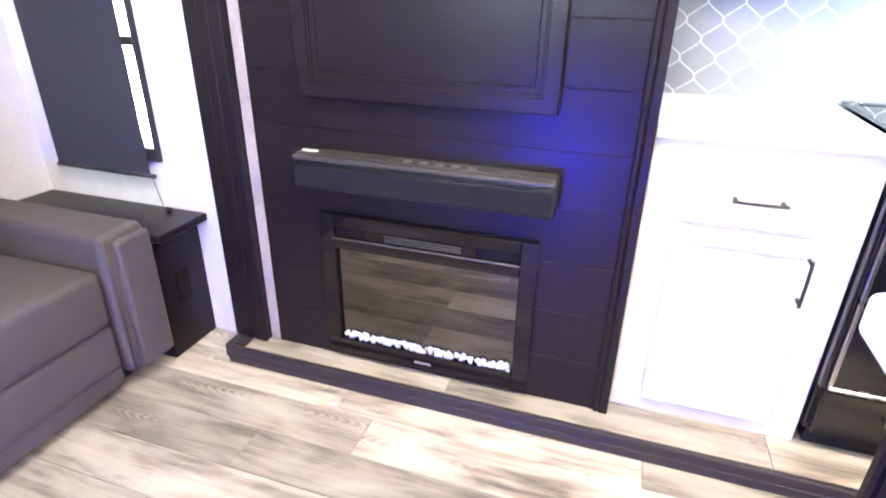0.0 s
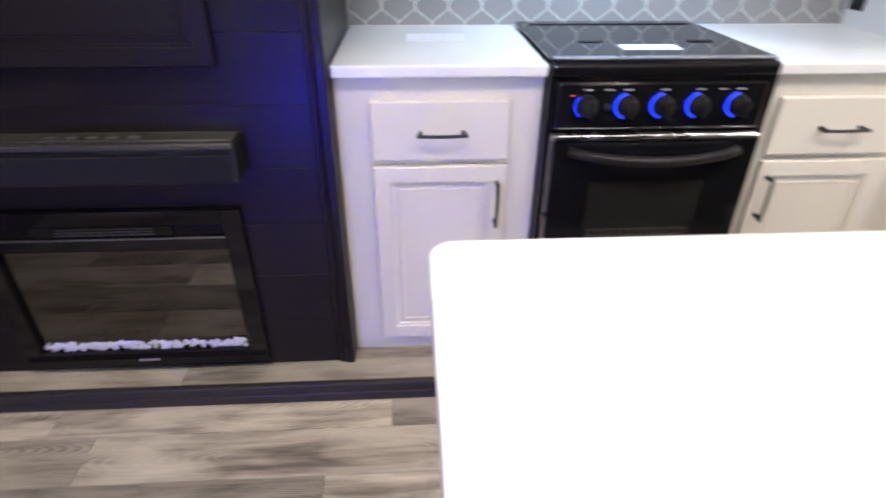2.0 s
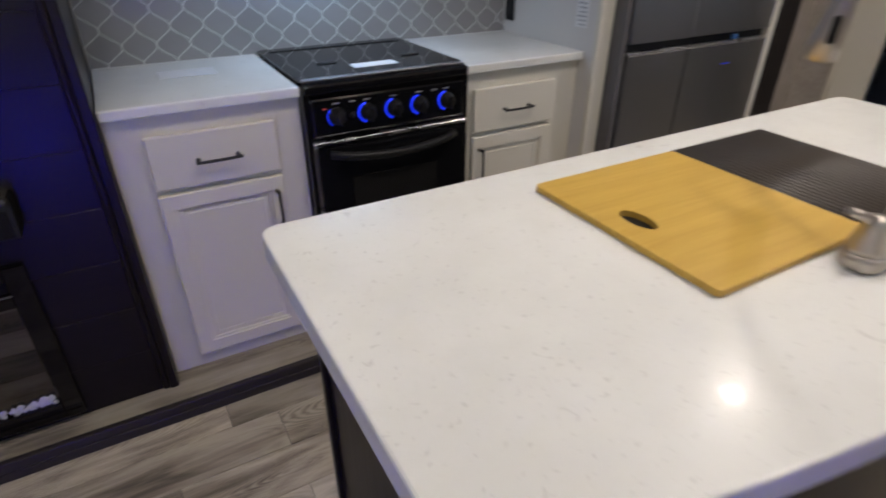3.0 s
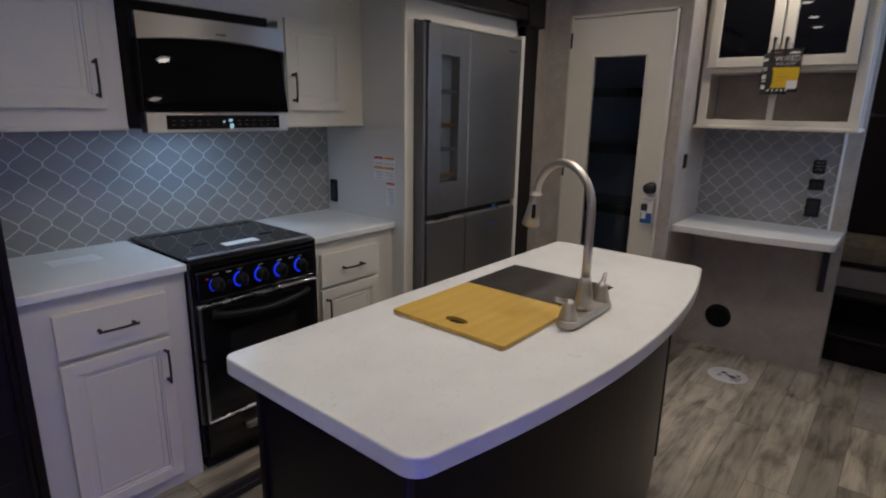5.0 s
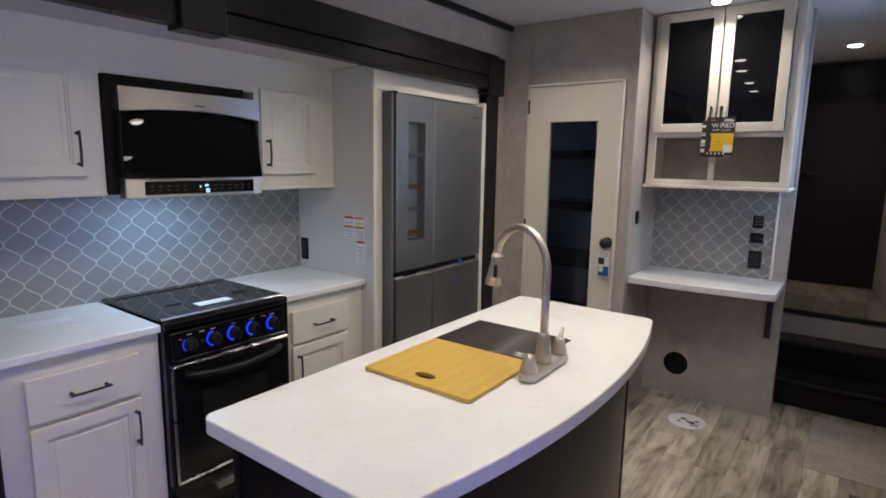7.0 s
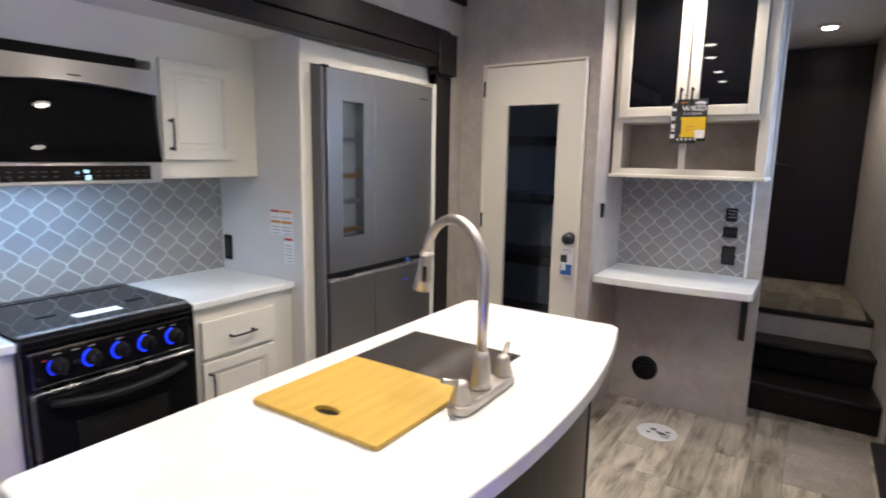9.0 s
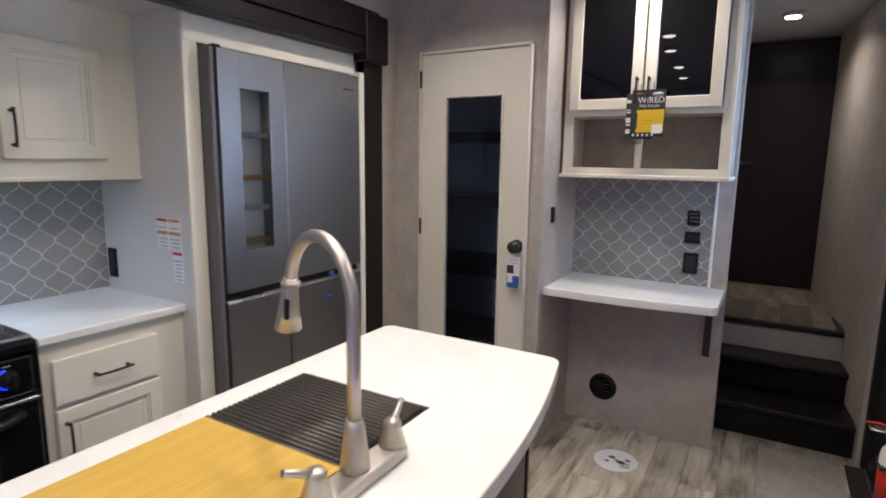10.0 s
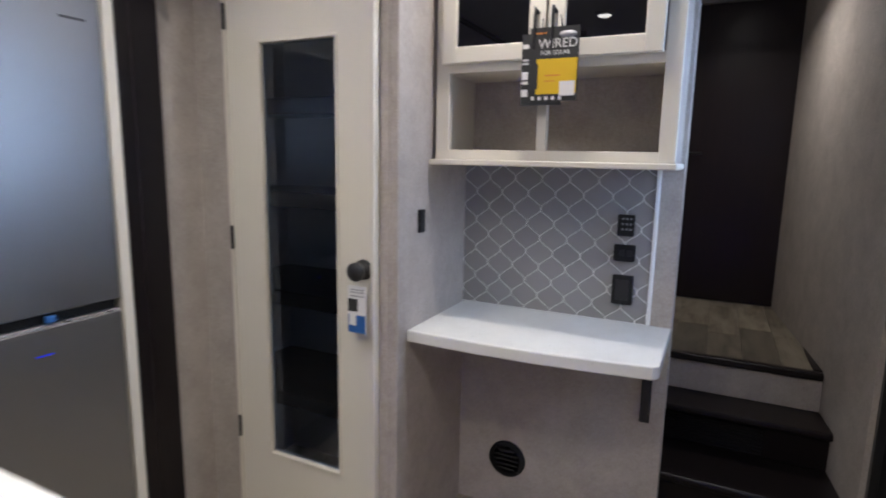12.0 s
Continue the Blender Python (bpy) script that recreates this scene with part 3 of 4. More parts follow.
for i in range(16):
    box(rack, 0.912 + i * 0.0175, 0.914 + i * 0.0175, 1.5475, 1.549, 0.463, 0.486, b=0)
part("rack", rack, ROD_STEEL, door, "oven rack seen through the window")
part("edge_strip", boxes((R0 + 0.010, R0 + 0.020, 1.546, 1.556, 0.285, 0.735), b=0.002), CHROME, door)
part("bottom_strip", boxes((R0 + 0.012, R1 - 0.012, 1.546, 1.556, 0.276, 0.287), b=0.002), CHROME, door)
hb = bmesh.new()
hp = [(0.83 + 0.424 * i / 12, 1.545 - 0.038 * math.sin(math.pi * i / 12) ** 0.5, 0.706 - 0.014 * math.sin(math.pi * i / 12)) for i in range(13)]
tube(hb, hp, 0.013, 10)
part("handle", hb, BLACK_PLASTIC, door, "curved black handle")
dw = part("drawer", boxes((R0 + 0.012, R1 - 0.012, 1.556, 1.59, 0.125, 0.27), b=0.005), BLACK_GLOSS, rg)
part("handle", boxes((0.93, 1.15, 1.53, 1.558, 0.196, 0.216), b=0.008, seg=2), CHROME, dw, "chrome drawer handle")
part("plinth", boxes((R0 + 0.02, R1 - 0.02, 1.61, 1.66, FL, 0.122), b=0), BLACK_PLASTIC, rg)


# upper cabinets
def upper(x0, x1, d0, d1, handle_right, label):
    c = thing("wall_cabinet", ((x0 + x1) / 2, 1.9, 1.355), label, "cabinet", "kitchen wall cabinets")
    part("body", boxes((x0, x1, 1.80, SB, 1.373, 1.949), b=0), CREAM, c)
    part("bottom_rail", boxes((x0, x1, 1.792, SB, 1.360, 1.374), b=0.002), CREAM, c)
    f = front(NORTH, 1.80)
    do = part("door", shaker(f, d0, d1, 1.432, 1.808), CREAM, c)
    hx = d1 - 0.028 if handle_right else d0 + 0.028
    part("handle", pull(f, hx, 1.475, hx, 1.58, 0.02), BLACK_METAL, do, "black bar handle")


upper(0.266, 0.716, 0.29, 0.652, True, "cream painted wall cabinet beside the microwave")
upper(1.345, 1.806, 1.365, 1.678, False, "cream painted wall cabinet beside the refrigerator panel")
bulk = thing("cabinet_bridge", (1.03, 1.9, 1.79), "cream filler panel above the microwave", "cabinet")
part("panel", boxes((0.716, 1.345, 1.80, SB, 1.79, 1.949), b=0), CREAM, bulk)

mw = thing("microwave", (1.04, 1.75, 1.34), "stainless steel and black microwave hung over the range", "microwave")
part("body", boxes((0.72, 1.284, 1.782, SB - 0.002, 1.365, 1.792), (1.283, 1.342, 1.782, SB - 0.002, 1.365, 1.745), b=0.002), MATTE_BLACK, mw, "black trim surround")
mtop = bmesh.new()
mseg = 14
fa, ba = [], []
for i in range(mseg + 1):
    u = i / mseg
    x = 0.752 + 0.578 * u
    low = 1.664 + 0.02 * math.sin(math.pi * u)
    fa.append((mtop.verts.new((x, 1.742, 1.750)), mtop.verts.new((x, 1.738, low))))
    ba.append((mtop.verts.new((x, 1.783, 1.750)), mtop.verts.new((x, 1.783, low))))
for i in range(mseg):
    for q in ((fa[i][0], fa[i][1], fa[i + 1][1], fa[i + 1][0]), (fa[i][0], fa[i + 1][0], ba[i + 1][0], ba[i][0]), (fa[i][1], ba[i][1], ba[i + 1][1], fa[i + 1][1])):
        mtop.faces.new(q)
for i in (0, mseg):
    mtop.faces.new((fa[i][0], ba[i][0], ba[i][1], fa[i][1]))
bmesh.ops.recalc_face_normals(mtop, faces=mtop.faces)
part("steel_band", mtop, STEEL_X, mw, "brushed steel top band")
pane = boxes((0.754, 1.328, 1.746, 1.79, 1.424, 1.678), b=0.002)
for v in pane.verts:
    v.co.y += 0.044 * ((v.co.z - 1.424) / 0.25) - 0.018
part("door_glass", pane, MW_GLASS, mw, "glossy black door glass")
part("side_rail", boxes((0.7505, 0.7545, 1.742, 1.783, 1.426, 1.668), b=0.001), BLACK_PLASTIC, mw)
part("side_rail", boxes((1.3275, 1.3315, 1.742, 1.783, 1.426, 1.668), b=0.001), STEEL_X, mw)
lo = part("control_band", boxes((0.752, 1.330, 1.738, 1.783, 1.349, 1.426), b=0.004), STEEL_X, mw, "brushed steel control band")
part("display", boxes((0.822, 1.285, 1.7345, 1.7385, 1.362, 1.412), b=0.001), BLACK_GLASS, lo)
for i in range(14):
    u = 0.84 + i * 0.032
    if 0.97 < u < 1.01:
        continue
    part("print_mark", boxes((u, u + 0.014, 1.7335, 1.7348, 1.391, 1.394), b=0), GREY_PLASTIC, lo)
    part("print_mark", boxes((u, u + 0.012, 1.7335, 1.7348, 1.376, 1.379), b=0), GREY_PLASTIC, lo)
part("clock", boxes((1.058, 1.073, 1.7330, 1.7345, 1.388, 1.398), (1.062, 1.078, 1.7330, 1.7345, 1.364, 1.380), (1.036, 1.041, 1.7330, 1.7345, 1.385, 1.392), b=0), CLOCK_GLOW, lo, "pale blue clock display")
part("badge", boxes((1.035, 1.075, 1.7385, 1.7405, 1.70, 1.705), b=0), GREY_PLASTIC, mw)
part("task_lamp", boxes((0.85, 1.17, 1.80, 1.85, 1.3580, 1.3645), b=0.001), COOL_GLOW, mw, "cool white cooktop lamp")

# refrigerator enclosure
en = thing("refrigerator_enclosure", (2.25, 1.75, FL), "white panel enclosure with cream frame round the refrigerator", "cabinet")
part("side_panel", boxes((1.807, 1.838, 1.530, SB, FL, 1.949), b=0.002), WHITE, en)
part("side_panel", boxes((2.70, 2.714, 1.530, SB, FL, 1.949), b=0.002), WHITE, en)
part("stile", boxes((1.803, 1.866, 1.510, 1.532, FL, 1.875), b=0.003), CREAM, en)
part("stile", boxes((2.678, 2.713, 1.452, 1.532, FL, 1.845), b=0.003), CREAM, en)
part("top_rail", boxes((1.806, 2.714, 1.508, 1.532, 1.838, 1.93), b=0.003), CREAM, en)
ot = thing("outlet", (1.81, 2.04, 1.0), "black duplex outlet on the white side panel", "outlet")
part("plate", boxes((1.799, 1.807, 2.005, 2.062, 0.955, 1.075), b=0.003), BLACK_PLASTIC, ot)
part("socket", boxes((1.797, 1.800, 2.018, 2.049, 0.975, 1.055), b=0.002), BLACK_METAL, ot)

fr = thing("refrigerator", (2.25, 1.75, FL), "brushed grey steel four-door refrigerator with a glass window", "refrigerator")
part("case", boxes((1.868, 2.672, 1.51, SB - 0.02, 0.10, 1.828), b=0.004), GREY_PLASTIC, fr)
part("side_column", boxes((1.868, 1.890, 1.455, 1.512, 0.10, 1.826), b=0.004), SIDE_GREY, fr, "dull grey side column")
dl = part("door", boxes((1.892, 1.984, 1.444, 1.508, 0.943, 1.822), (2.122, 2.196, 1.444, 1.508, 0.943, 1.822), (1.983, 2.123, 1.444, 1.508, 0.943, 1.096), (1.983, 2.123, 1.444, 1.508, 1.694, 1.822), b=0.001), STEEL_Z, fr)
part("window", boxes((1.983, 2.123, 1.448, 1.452, 1.095, 1.695), b=0), FRIDGE_GLASS, dl, "tall smoked glass window")
part("window_back", boxes((1.983, 2.123, 1.500, 1.506, 1.095, 1.695), b=0), PAPER_WHITE, dl)
for z, shelf_mat, shelf_label in ((1.115, AMBER, "amber shelf front"), (1.245, GREY_PRINT, ""), (1.36, AMBER, "amber shelf front"), (1.52, GREY_PRINT, "")):
    part("shelf", boxes((1.986, 2.12, 1.46, 1.50, z, z + 0.02), b=0.002), shelf_mat, dl, shelf_label)
part("door", boxes((2.201, 2.664, 1.444, 1.508, 0.943, 1.822), b=0.004), STEEL_Z, fr)
part("lower_door", boxes((1.892, 2.196, 1.444, 1.508, 0.13, 0.905), b=0.004), STEEL_Z, fr)
part("lower_door", boxes((2.201, 2.664, 1.444, 1.508, 0.13, 0.905), b=0.004), STEEL_Z, fr)
part("handle_recess", boxes((1.893, 2.664, 1.472, 1.51, 0.903, 0.945), b=0.001), BLACK_PLASTIC, fr)
part("grip_rail", boxes((1.893, 2.195, 1.450, 1.472, 0.902, 0.912), (2.202, 2.664, 1.450, 1.472, 0.902, 0.912), b=0.003), CHROME, fr)
# glowing strip in place of a blue reflection; the door has no display
part("display", boxes((2.41, 2.455, 1.4425, 1.4445, 0.826, 0.830), b=0), BLUE_REFLECTION, fr, "small blue reflection put on the door as a glowing strip")
part("clip", boxes((2.445, 2.47, 1.44, 1.455, 0.916, 0.936), b=0.002), CARD_BLUE, fr, "blue packing clip")
part("badge", boxes((2.55, 2.62, 1.4425, 1.4445, 1.751, 1.758), b=0), GREY_PLASTIC, fr)
part("hinge_cap", boxes((1.885, 1.915, 1.45, 1.50, 1.823, 1.835), b=0.003), BLACK_PLASTIC, fr)
for (a, b_, z0, z1, hd) in ((1.655, 1.722, 1.108, 1.221, CARD_RED), (1.580, 1.650, 1.108, 1.221, CARD_ORANGE), (1.577, 1.635, 0.985, 1.100, CARD_RED)):
    st = thing("warning_sticker", (1.81, a, z0), "white warning sticker with a coloured header on the panel", "sticker", "warning stickers")
    part("sheet", boxes((1.8055, 1.807, a, b_, z0, z1), b=0), PAPER_WHITE, st)
    part("header", boxes((1.8048, 1.8056, a + 0.002, b_ - 0.002, z1 - 0.014, z1 - 0.003), b=0), hd, st)
    if z0 > 1.05:
        part("band", boxes((1.8048, 1.8056, a + 0.002, b_ - 0.002, z1 - 0.062, z1 - 0.050), b=0), CARD_ORANGE, st)
    for i in range(6):
        if z0 > 1.05 and i in (1, 2):
            continue
        z = z1 - 0.034 - i * 0.014
        part("print_line", boxes((1.8048, 1.8056, a + 0.006, b_ - 0.006 - 0.006 * (i % 3), z - 0.004, z), b=0), GREY_PRINT, st)

# ---------------------------------------------------------------- island
isl = thing("kitchen_island", (1.2, 0.45, 0), "dark wooden kitchen island with a white quartz top", "island")


def island_edge(x0, x1, yb, ye, bow, r, rf, n=30):
    """Outline with a straight back, a bowed front and rounded corners."""
    pts = []
    for cx, a0 in ((x1 - r, 0), (x0 + r, 90)):
        for i in range(6):
            a = radians(a0 + 90 * i / 5)
            pts.append((cx + r * math.cos(a), yb - r + r * math.sin(a)))

    def edge(x):
        u = (x - x0) / (x1 - x0)
        return ye - bow * (1 - (2 * u - 1) ** 2)

    low0, low1 = edge(x0 + rf) + rf, edge(x1 - rf) + rf
    for i in range(7):
        a = radians(180 + 78 * i / 6)
        pts.append((x0 + rf + rf * math.cos(a), low0 + rf * math.sin(a)))
    for i in range(1, n):
        x = x0 + rf + (x1 - x0 - 2 * rf) * i / n
        pts.append((x, edge(x)))
    for i in range(7):
        a = radians(282 + 78 * i / 6)
        pts.append((x1 - rf + rf * math.cos(a), low1 + rf * math.sin(a)))
    return pts


part("countertop", slab(island_edge(0.463, 1.997, 0.788, 0.205, 0.108, 0.03, 0.045), 0.872, 0.912, 0.004), QUARTZ, isl, "white quartz top with a bowed edge")
part("base", slab(island_edge(0.528, 1.947, 0.75, 0.272, 0.108, 0.004, 0.006), 0.125, 0.872, 0.0), DW_Z, isl, "dark-stained wooden base")
part("corner_strip", boxes((1.937, 1.957, 0.265, 0.285, 0.125, 0.872), b=0.004), DW_Z, isl)
part("corner_strip", boxes((0.518, 0.538, 0.265, 0.285, 0.125, 0.872), b=0.004), DW_Z, isl)
part("corner_strip", boxes((0.518, 0.538, 0.735, 0.755, 0.125, 0.872), b=0.004), DW_Z, isl)
part("toe_kick", boxes((0.56, 1.86, 0.32, 0.67, 0.0, 0.126), b=0), BLACK_PLASTIC, isl)

sk = thing("sink", (1.36, 0.52, 0.92), "undermount sink with dark ribbed drying rack on top", "sink")
part("rim", boxes((1.243, 1.540, 0.342, 0.706, 0.9105, 0.9135), b=0), BLACK_PLASTIC, sk)
x = 1.250
while x < 1.535:
    rod = bmesh.new()
    tube(rod, [(x, 0.349, 0.9172), (x, 0.702, 0.9172)], 0.0043, 8)
    part("rod", rod, ROD_STEEL, sk)
    x += 0.0136
cb = thing("cutting_board", (1.05, 0.5, 0.92), "bamboo cutting board with an oval hole over the sink", "cutting board")
hole = [(0.962 + 0.018 * math.cos(a), 0.516 + 0.034 * math.sin(a)) for a in (2 * math.pi * i / 20 for i in range(20))]
bd = bmesh.new()
ring_o = rounded(0.906, 1.240, 0.332, 0.694, 0.008, 4)


def ring_face(bm, outer, inner, z):
    vo = [bm.verts.new((x, y, z)) for x, y in outer]
    vi = [bm.verts.new((x, y, z)) for x, y in inner]
    es = [bm.edges.new((v[i], v[(i + 1) % len(v)])) for v in (vo, vi) for i in range(len(v))]
    bmesh.ops.triangle_fill(bm, use_beauty=True, use_dissolve=False, edges=es)
    return vo, vi


ta, tb = ring_face(bd, ring_o, hole, 0.924)
ua, ub = ring_face(bd, ring_o, hole, 0.914)
for a, b_ in ((ta, ua), (tb, ub)):
    for i in range(len(a)):
        j = (i + 1) % len(a)
        bd.faces.new((a[i], a[j], b_[j], b_[i]))
bmesh.ops.recalc_face_normals(bd, faces=bd.faces)
part("board", bd, BAMBOO, cb)
# black sheet gives the dark of the sink below; there is no real opening
part("hole_shadow_plate", boxes((0.925, 1.0, 0.474, 0.558, 0.9125, 0.9135), b=0), BLACK_PLASTIC, cb, "black plate that stands in for the shaded sink below the hole")

fc = thing("faucet", (1.22, 0.29, 0.92), "brushed nickel gooseneck faucet with two lever handles", "faucet")
plate = slab(rounded(1.110, 1.360, 0.264, 0.319, 0.026), 0.913, 0.937, 0.008, 3)
part("base_plate", plate, NICKEL, fc)
FXC, FYC = 1.235, 0.297
nb = bmesh.new()
turned(nb, [(0.026, 0), (0.024, 0.02), (0.019, 0.06), (0.017, 0.075), (0.014, 0.09)], (FXC, FYC, 0.935))
part("neck_collar", nb, NICKEL, fc)
gp = [(FXC, FYC, 1.02), (FXC, FYC, 1.11), (FXC, FYC, 1.20)]
vx, vy = 0.30, 0.954
for i in range(1, 15):
    a = radians(180 - i * 12.5)
    d = 0.107 * (1 + math.cos(a))
    gp.append((FXC + vx * d, FYC + vy * d, 1.205 + 0.112 * math.sin(a)))
gb = bmesh.new()
tube(gb, gp, 0.0115, 14)
part("gooseneck", gb, NICKEL, fc)
ex, ey, ez = gp[-1]
sp = bmesh.new()
tube(sp, [(ex, ey, ez + 0.012), (ex + vx * 0.002, ey + vy * 0.002, ez - 0.008), (ex + vx * 0.006, ey + vy * 0.009, ez - 0.05), (ex + vx * 0.012, ey + vy * 0.015, ez - 0.088), (ex + vx * 0.0125, ey + vy * 0.0155, ez - 0.091)], [0.0145, 0.015, 0.0195, 0.026, 0.023], 18)
sh = part("spray_head", sp, NICKEL, fc)
rg_ = bmesh.new()
tube(rg_, [(ex, ey, ez + 0.004), (ex, ey, ez - 0.004)], 0.0185, 18)
part("collar", rg_, NICKEL, sh)
part("button", moved(boxes((-0.006, 0.006, -0.003, 0.003, -0.02, 0.02), b=0.003), pose(ex - 0.018, ey - 0.006, ez - 0.045, 4, 0, 100)), BLACK_PLASTIC, sh, "black spray button")
for hx, s in ((1.138, -1), (1.333, 1)):
    hb = bmesh.new()
    turned(hb, [(0.0245, 0), (0.024, 0.008), (0.0165, 0.036), (0.0175, 0.042), (0.013, 0.050), (0.0, 0.053)], (hx, 0.292, 0.935))
    tube(hb, [(hx, 0.292, 0.977), (hx + s * 0.026, 0.299, 0.989), (hx + s * 0.052, 0.307, 1.000)], [0.008, 0.0065, 0.0055], 10)
    part("lever_handle", hb, NICKEL, fc)

# ---------------------------------------------------------------- pantry door
pd = thing("door_1", (END, 1.03, 0), "cream pantry door with a tall dark glass pane", "door", kind="structure")
G0, G1, GZ0, GZ1 = 0.877, 1.176, 0.322, 1.748
part("leaf", boxes((3.018, 3.045, 0.748, G0, 0.03, 1.960), (3.018, 3.045, G1, 1.320, 0.03, 1.960), (3.018, 3.045, G0 - 0.0005, G1 + 0.0005, 0.03, GZ0), (3.018, 3.045, G0 - 0.0005, G1 + 0.0005, GZ1, 1.960), b=0), CREAM, pd)
part("glass_stop", boxes((3.012, 3.02, G0 - 0.010, G0, GZ0 - 0.01, GZ1 + 0.01), (3.012, 3.02, G1, G1 + 0.010, GZ0 - 0.01, GZ1 + 0.01), (3.012, 3.02, G0, G1, GZ0 - 0.01, GZ0), (3.012, 3.02, G0, G1, GZ1, GZ1 + 0.01), b=0.002), CREAM, pd)
part("pane", boxes((3.028, 3.033, G0, G1, GZ0, GZ1), b=0), SMOKE, pd, "dark glass with a reflected blue cast put into its tint")
part("frame", boxes((3.008, 3.06, 0.732, 0.746, 0, 1.977), (3.008, 3.06, 1.322, 1.335, 0, 1.977), (3.008, 3.06, 0.732, 1.335, 1.963, 1.977), b=0.002), CREAM, pd)
for z in (0.35, 1.06, 1.80):
    part("hinge", boxes((3.004, 3.012, 1.317, 1.331, z, z + 0.085), b=0.003), BLACK_METAL, pd)
kb = bmesh.new()
turned(kb, [(0.033, 0), (0.032, 0.008), (0.014, 0.012), (0.013, 0.028), (0.028, 0.036), (0.030, 0.05), (0.022, 0.06), (0, 0.062)], (3.018, 0.776, 1.042), "-x", 22)
part("knob", kb, BLACK_METAL, pd, "round black knob")
for z in (0.48, 0.87, 1.23, 1.55):
    s = thing("pantry_shelf", (3.3, 1.0, z), "dark wooden shelf inside the pantry", "shelf", "pantry shelves")
    part("board", boxes((3.12, 3.54, 0.71, 1.54, z, z + 0.03), b=0.002), DW_Y, s)
    part("front_edge", boxes((3.105, 3.12, 0.71, 1.54, z - 0.02, z + 0.035), b=0.002), DW_Y, s)
tg = thing("hang_tag", (2.97, 0.776, 0.86), "white and blue printed tag hanging from the pantry knob", "tag")
part("card", boxes((2.976, 2.979, 0.741, 0.808, 0.845, 0.997), b=0), PAPER_WHITE, tg)
part("blue_field", boxes((2.9745, 2.9762, 0.743, 0.806, 0.848, 0.905), b=0), CARD_BLUE, tg)
part("dark_picture", boxes((2.9745, 2.9762, 0.771, 0.806, 0.916, 0.956), b=0), CARD_DARK, tg)
for z in (0.987, 0.979, 0.967):
    part("print_line", boxes((2.9745, 2.9762, 0.748, 0.798, z - 0.003, z), b=0), GREY_PRINT, tg)
part("white_picture", boxes((2.9735, 2.9745, 0.776, 0.801, 0.872, 0.91), b=0), PAPER_WHITE, tg)
sg = bmesh.new()
tube(sg, [(2.977, 0.776, 0.992), (2.978, 0.776, 1.03), (2.985, 0.776, 1.062)], 0.0012, 5)
part("string", sg, PAPER_WHITE, tg)

# ---------------------------------------------------------------- desk niche
dk = thing("desk", (3.36, 0.27, 0.80), "white quartz desk shelf on a black bracket", "desk")
pts = [(3.553, -0.10), (3.553, 0.666)] + [(3.102 - 0.022 * math.sin(math.pi * i / 14) + 0.04 * (i / 14), 0.666 - 0.749 * i / 14) for i in range(15)] + [(3.155, -0.096), (3.17, -0.10)]
part("slab", slab(pts, 0.80, 0.84, 0.005), QUARTZ, dk)
part("bracket", boxes((3.549, 3.556, -0.055, -0.022, 0.487, 0.80), (3.22, 3.55, -0.055, -0.022, 0.788, 0.80), (3.535, 3.55, -0.053, -0.024, 0.495, 0.79), b=0.002), BLACK_METAL, dk, "black metal bracket")
bs2 = structure("wall_niche_tiles", boxes((3.549, 3.556, -0.018, 0.668, 0.84, 1.376), b=0), GROUT, "grey lantern tiles with white joints above the desk")

hc = thing("hutch_cabinet", (3.4, 0.27, 1.375), "cream wall cabinet with two dark glass doors over open shelves", "cabinet")
A0, A1 = -0.087, 0.650
for nm, row in (("side_panel", (3.275, 3.553, A0, A0 + 0.018, 1.385, 2.34)), ("side_panel", (3.275, 3.553, A1 - 0.018, A1, 1.385, 2.34)), ("shelf", (3.275, 3.53, A0 + 0.018, A1 - 0.018, 1.665, 1.68)), ("top_panel", (3.275, 3.53, A0 + 0.018, A1 - 0.018, 2.325, 2.34))):
    part(nm, boxes(row, b=0.001), PAPER if row[3] < 0 else CREAM, hc)
part("back", boxes((3.53, 3.552, A0 + 0.018, A1 - 0.018, 1.39, 2.32), b=0), PAPER, hc, "linen-textured back panel")
part("face_frame", boxes((3.255, 3.276, A0, A0 + 0.045, 1.39, 2.34), (3.255, 3.276, A1 - 0.045, A1, 1.39, 2.34), (3.255, 3.276, A0 + 0.044, A1 - 0.044, 1.39, 1.42), (3.255, 3.276, A0 + 0.044, A1 - 0.044, 1.66, 1.69), (3.255, 3.276, A0 + 0.044, A1 - 0.044, 2.30, 2.34), (3.255, 3.276, 0.280, 0.310, 1.42, 1.661), b=0.001), CREAM, hc)
part("shelf_floor", boxes((3.276, 3.53, A0 + 0.018, A1 - 0.018, 1.39, 1.408), b=0), CREAM, hc)
part("ledge", boxes((3.224, 3.553, A0 - 0.008, A1 + 0.008, 1.371, 1.389), b=0.003), CREAM, hc)
f = front(EAST, 3.255)
for u0, u1, hu in ((-0.624, -0.291, -0.313), (-0.283, 0.037, -0.261)):
    dbm = bmesh.new()
    ra = 0.05
    for r in ((u0, u0 + ra, 1.686, 2.345), (u1 - ra, u1, 1.686, 2.345), (u0 + ra - 0.001, u1 - ra + 0.001, 1.686, 1.686 + ra), (u0 + ra - 0.001, u1 - ra + 0.001, 2.345 - ra, 2.345)):
        box(dbm, *r, 0.001, 0.021, b=0.003)
    gd = part("door", moved(dbm, f), CREAM, hc)
    part("pane", moved(boxes((u0 + ra - 0.004, u1 - ra + 0.004, 1.686 + ra - 0.004, 2.345 - ra + 0.004, 0.006, 0.011), b=0), f), BLACK_GLASS, gd, "glossy black glass")
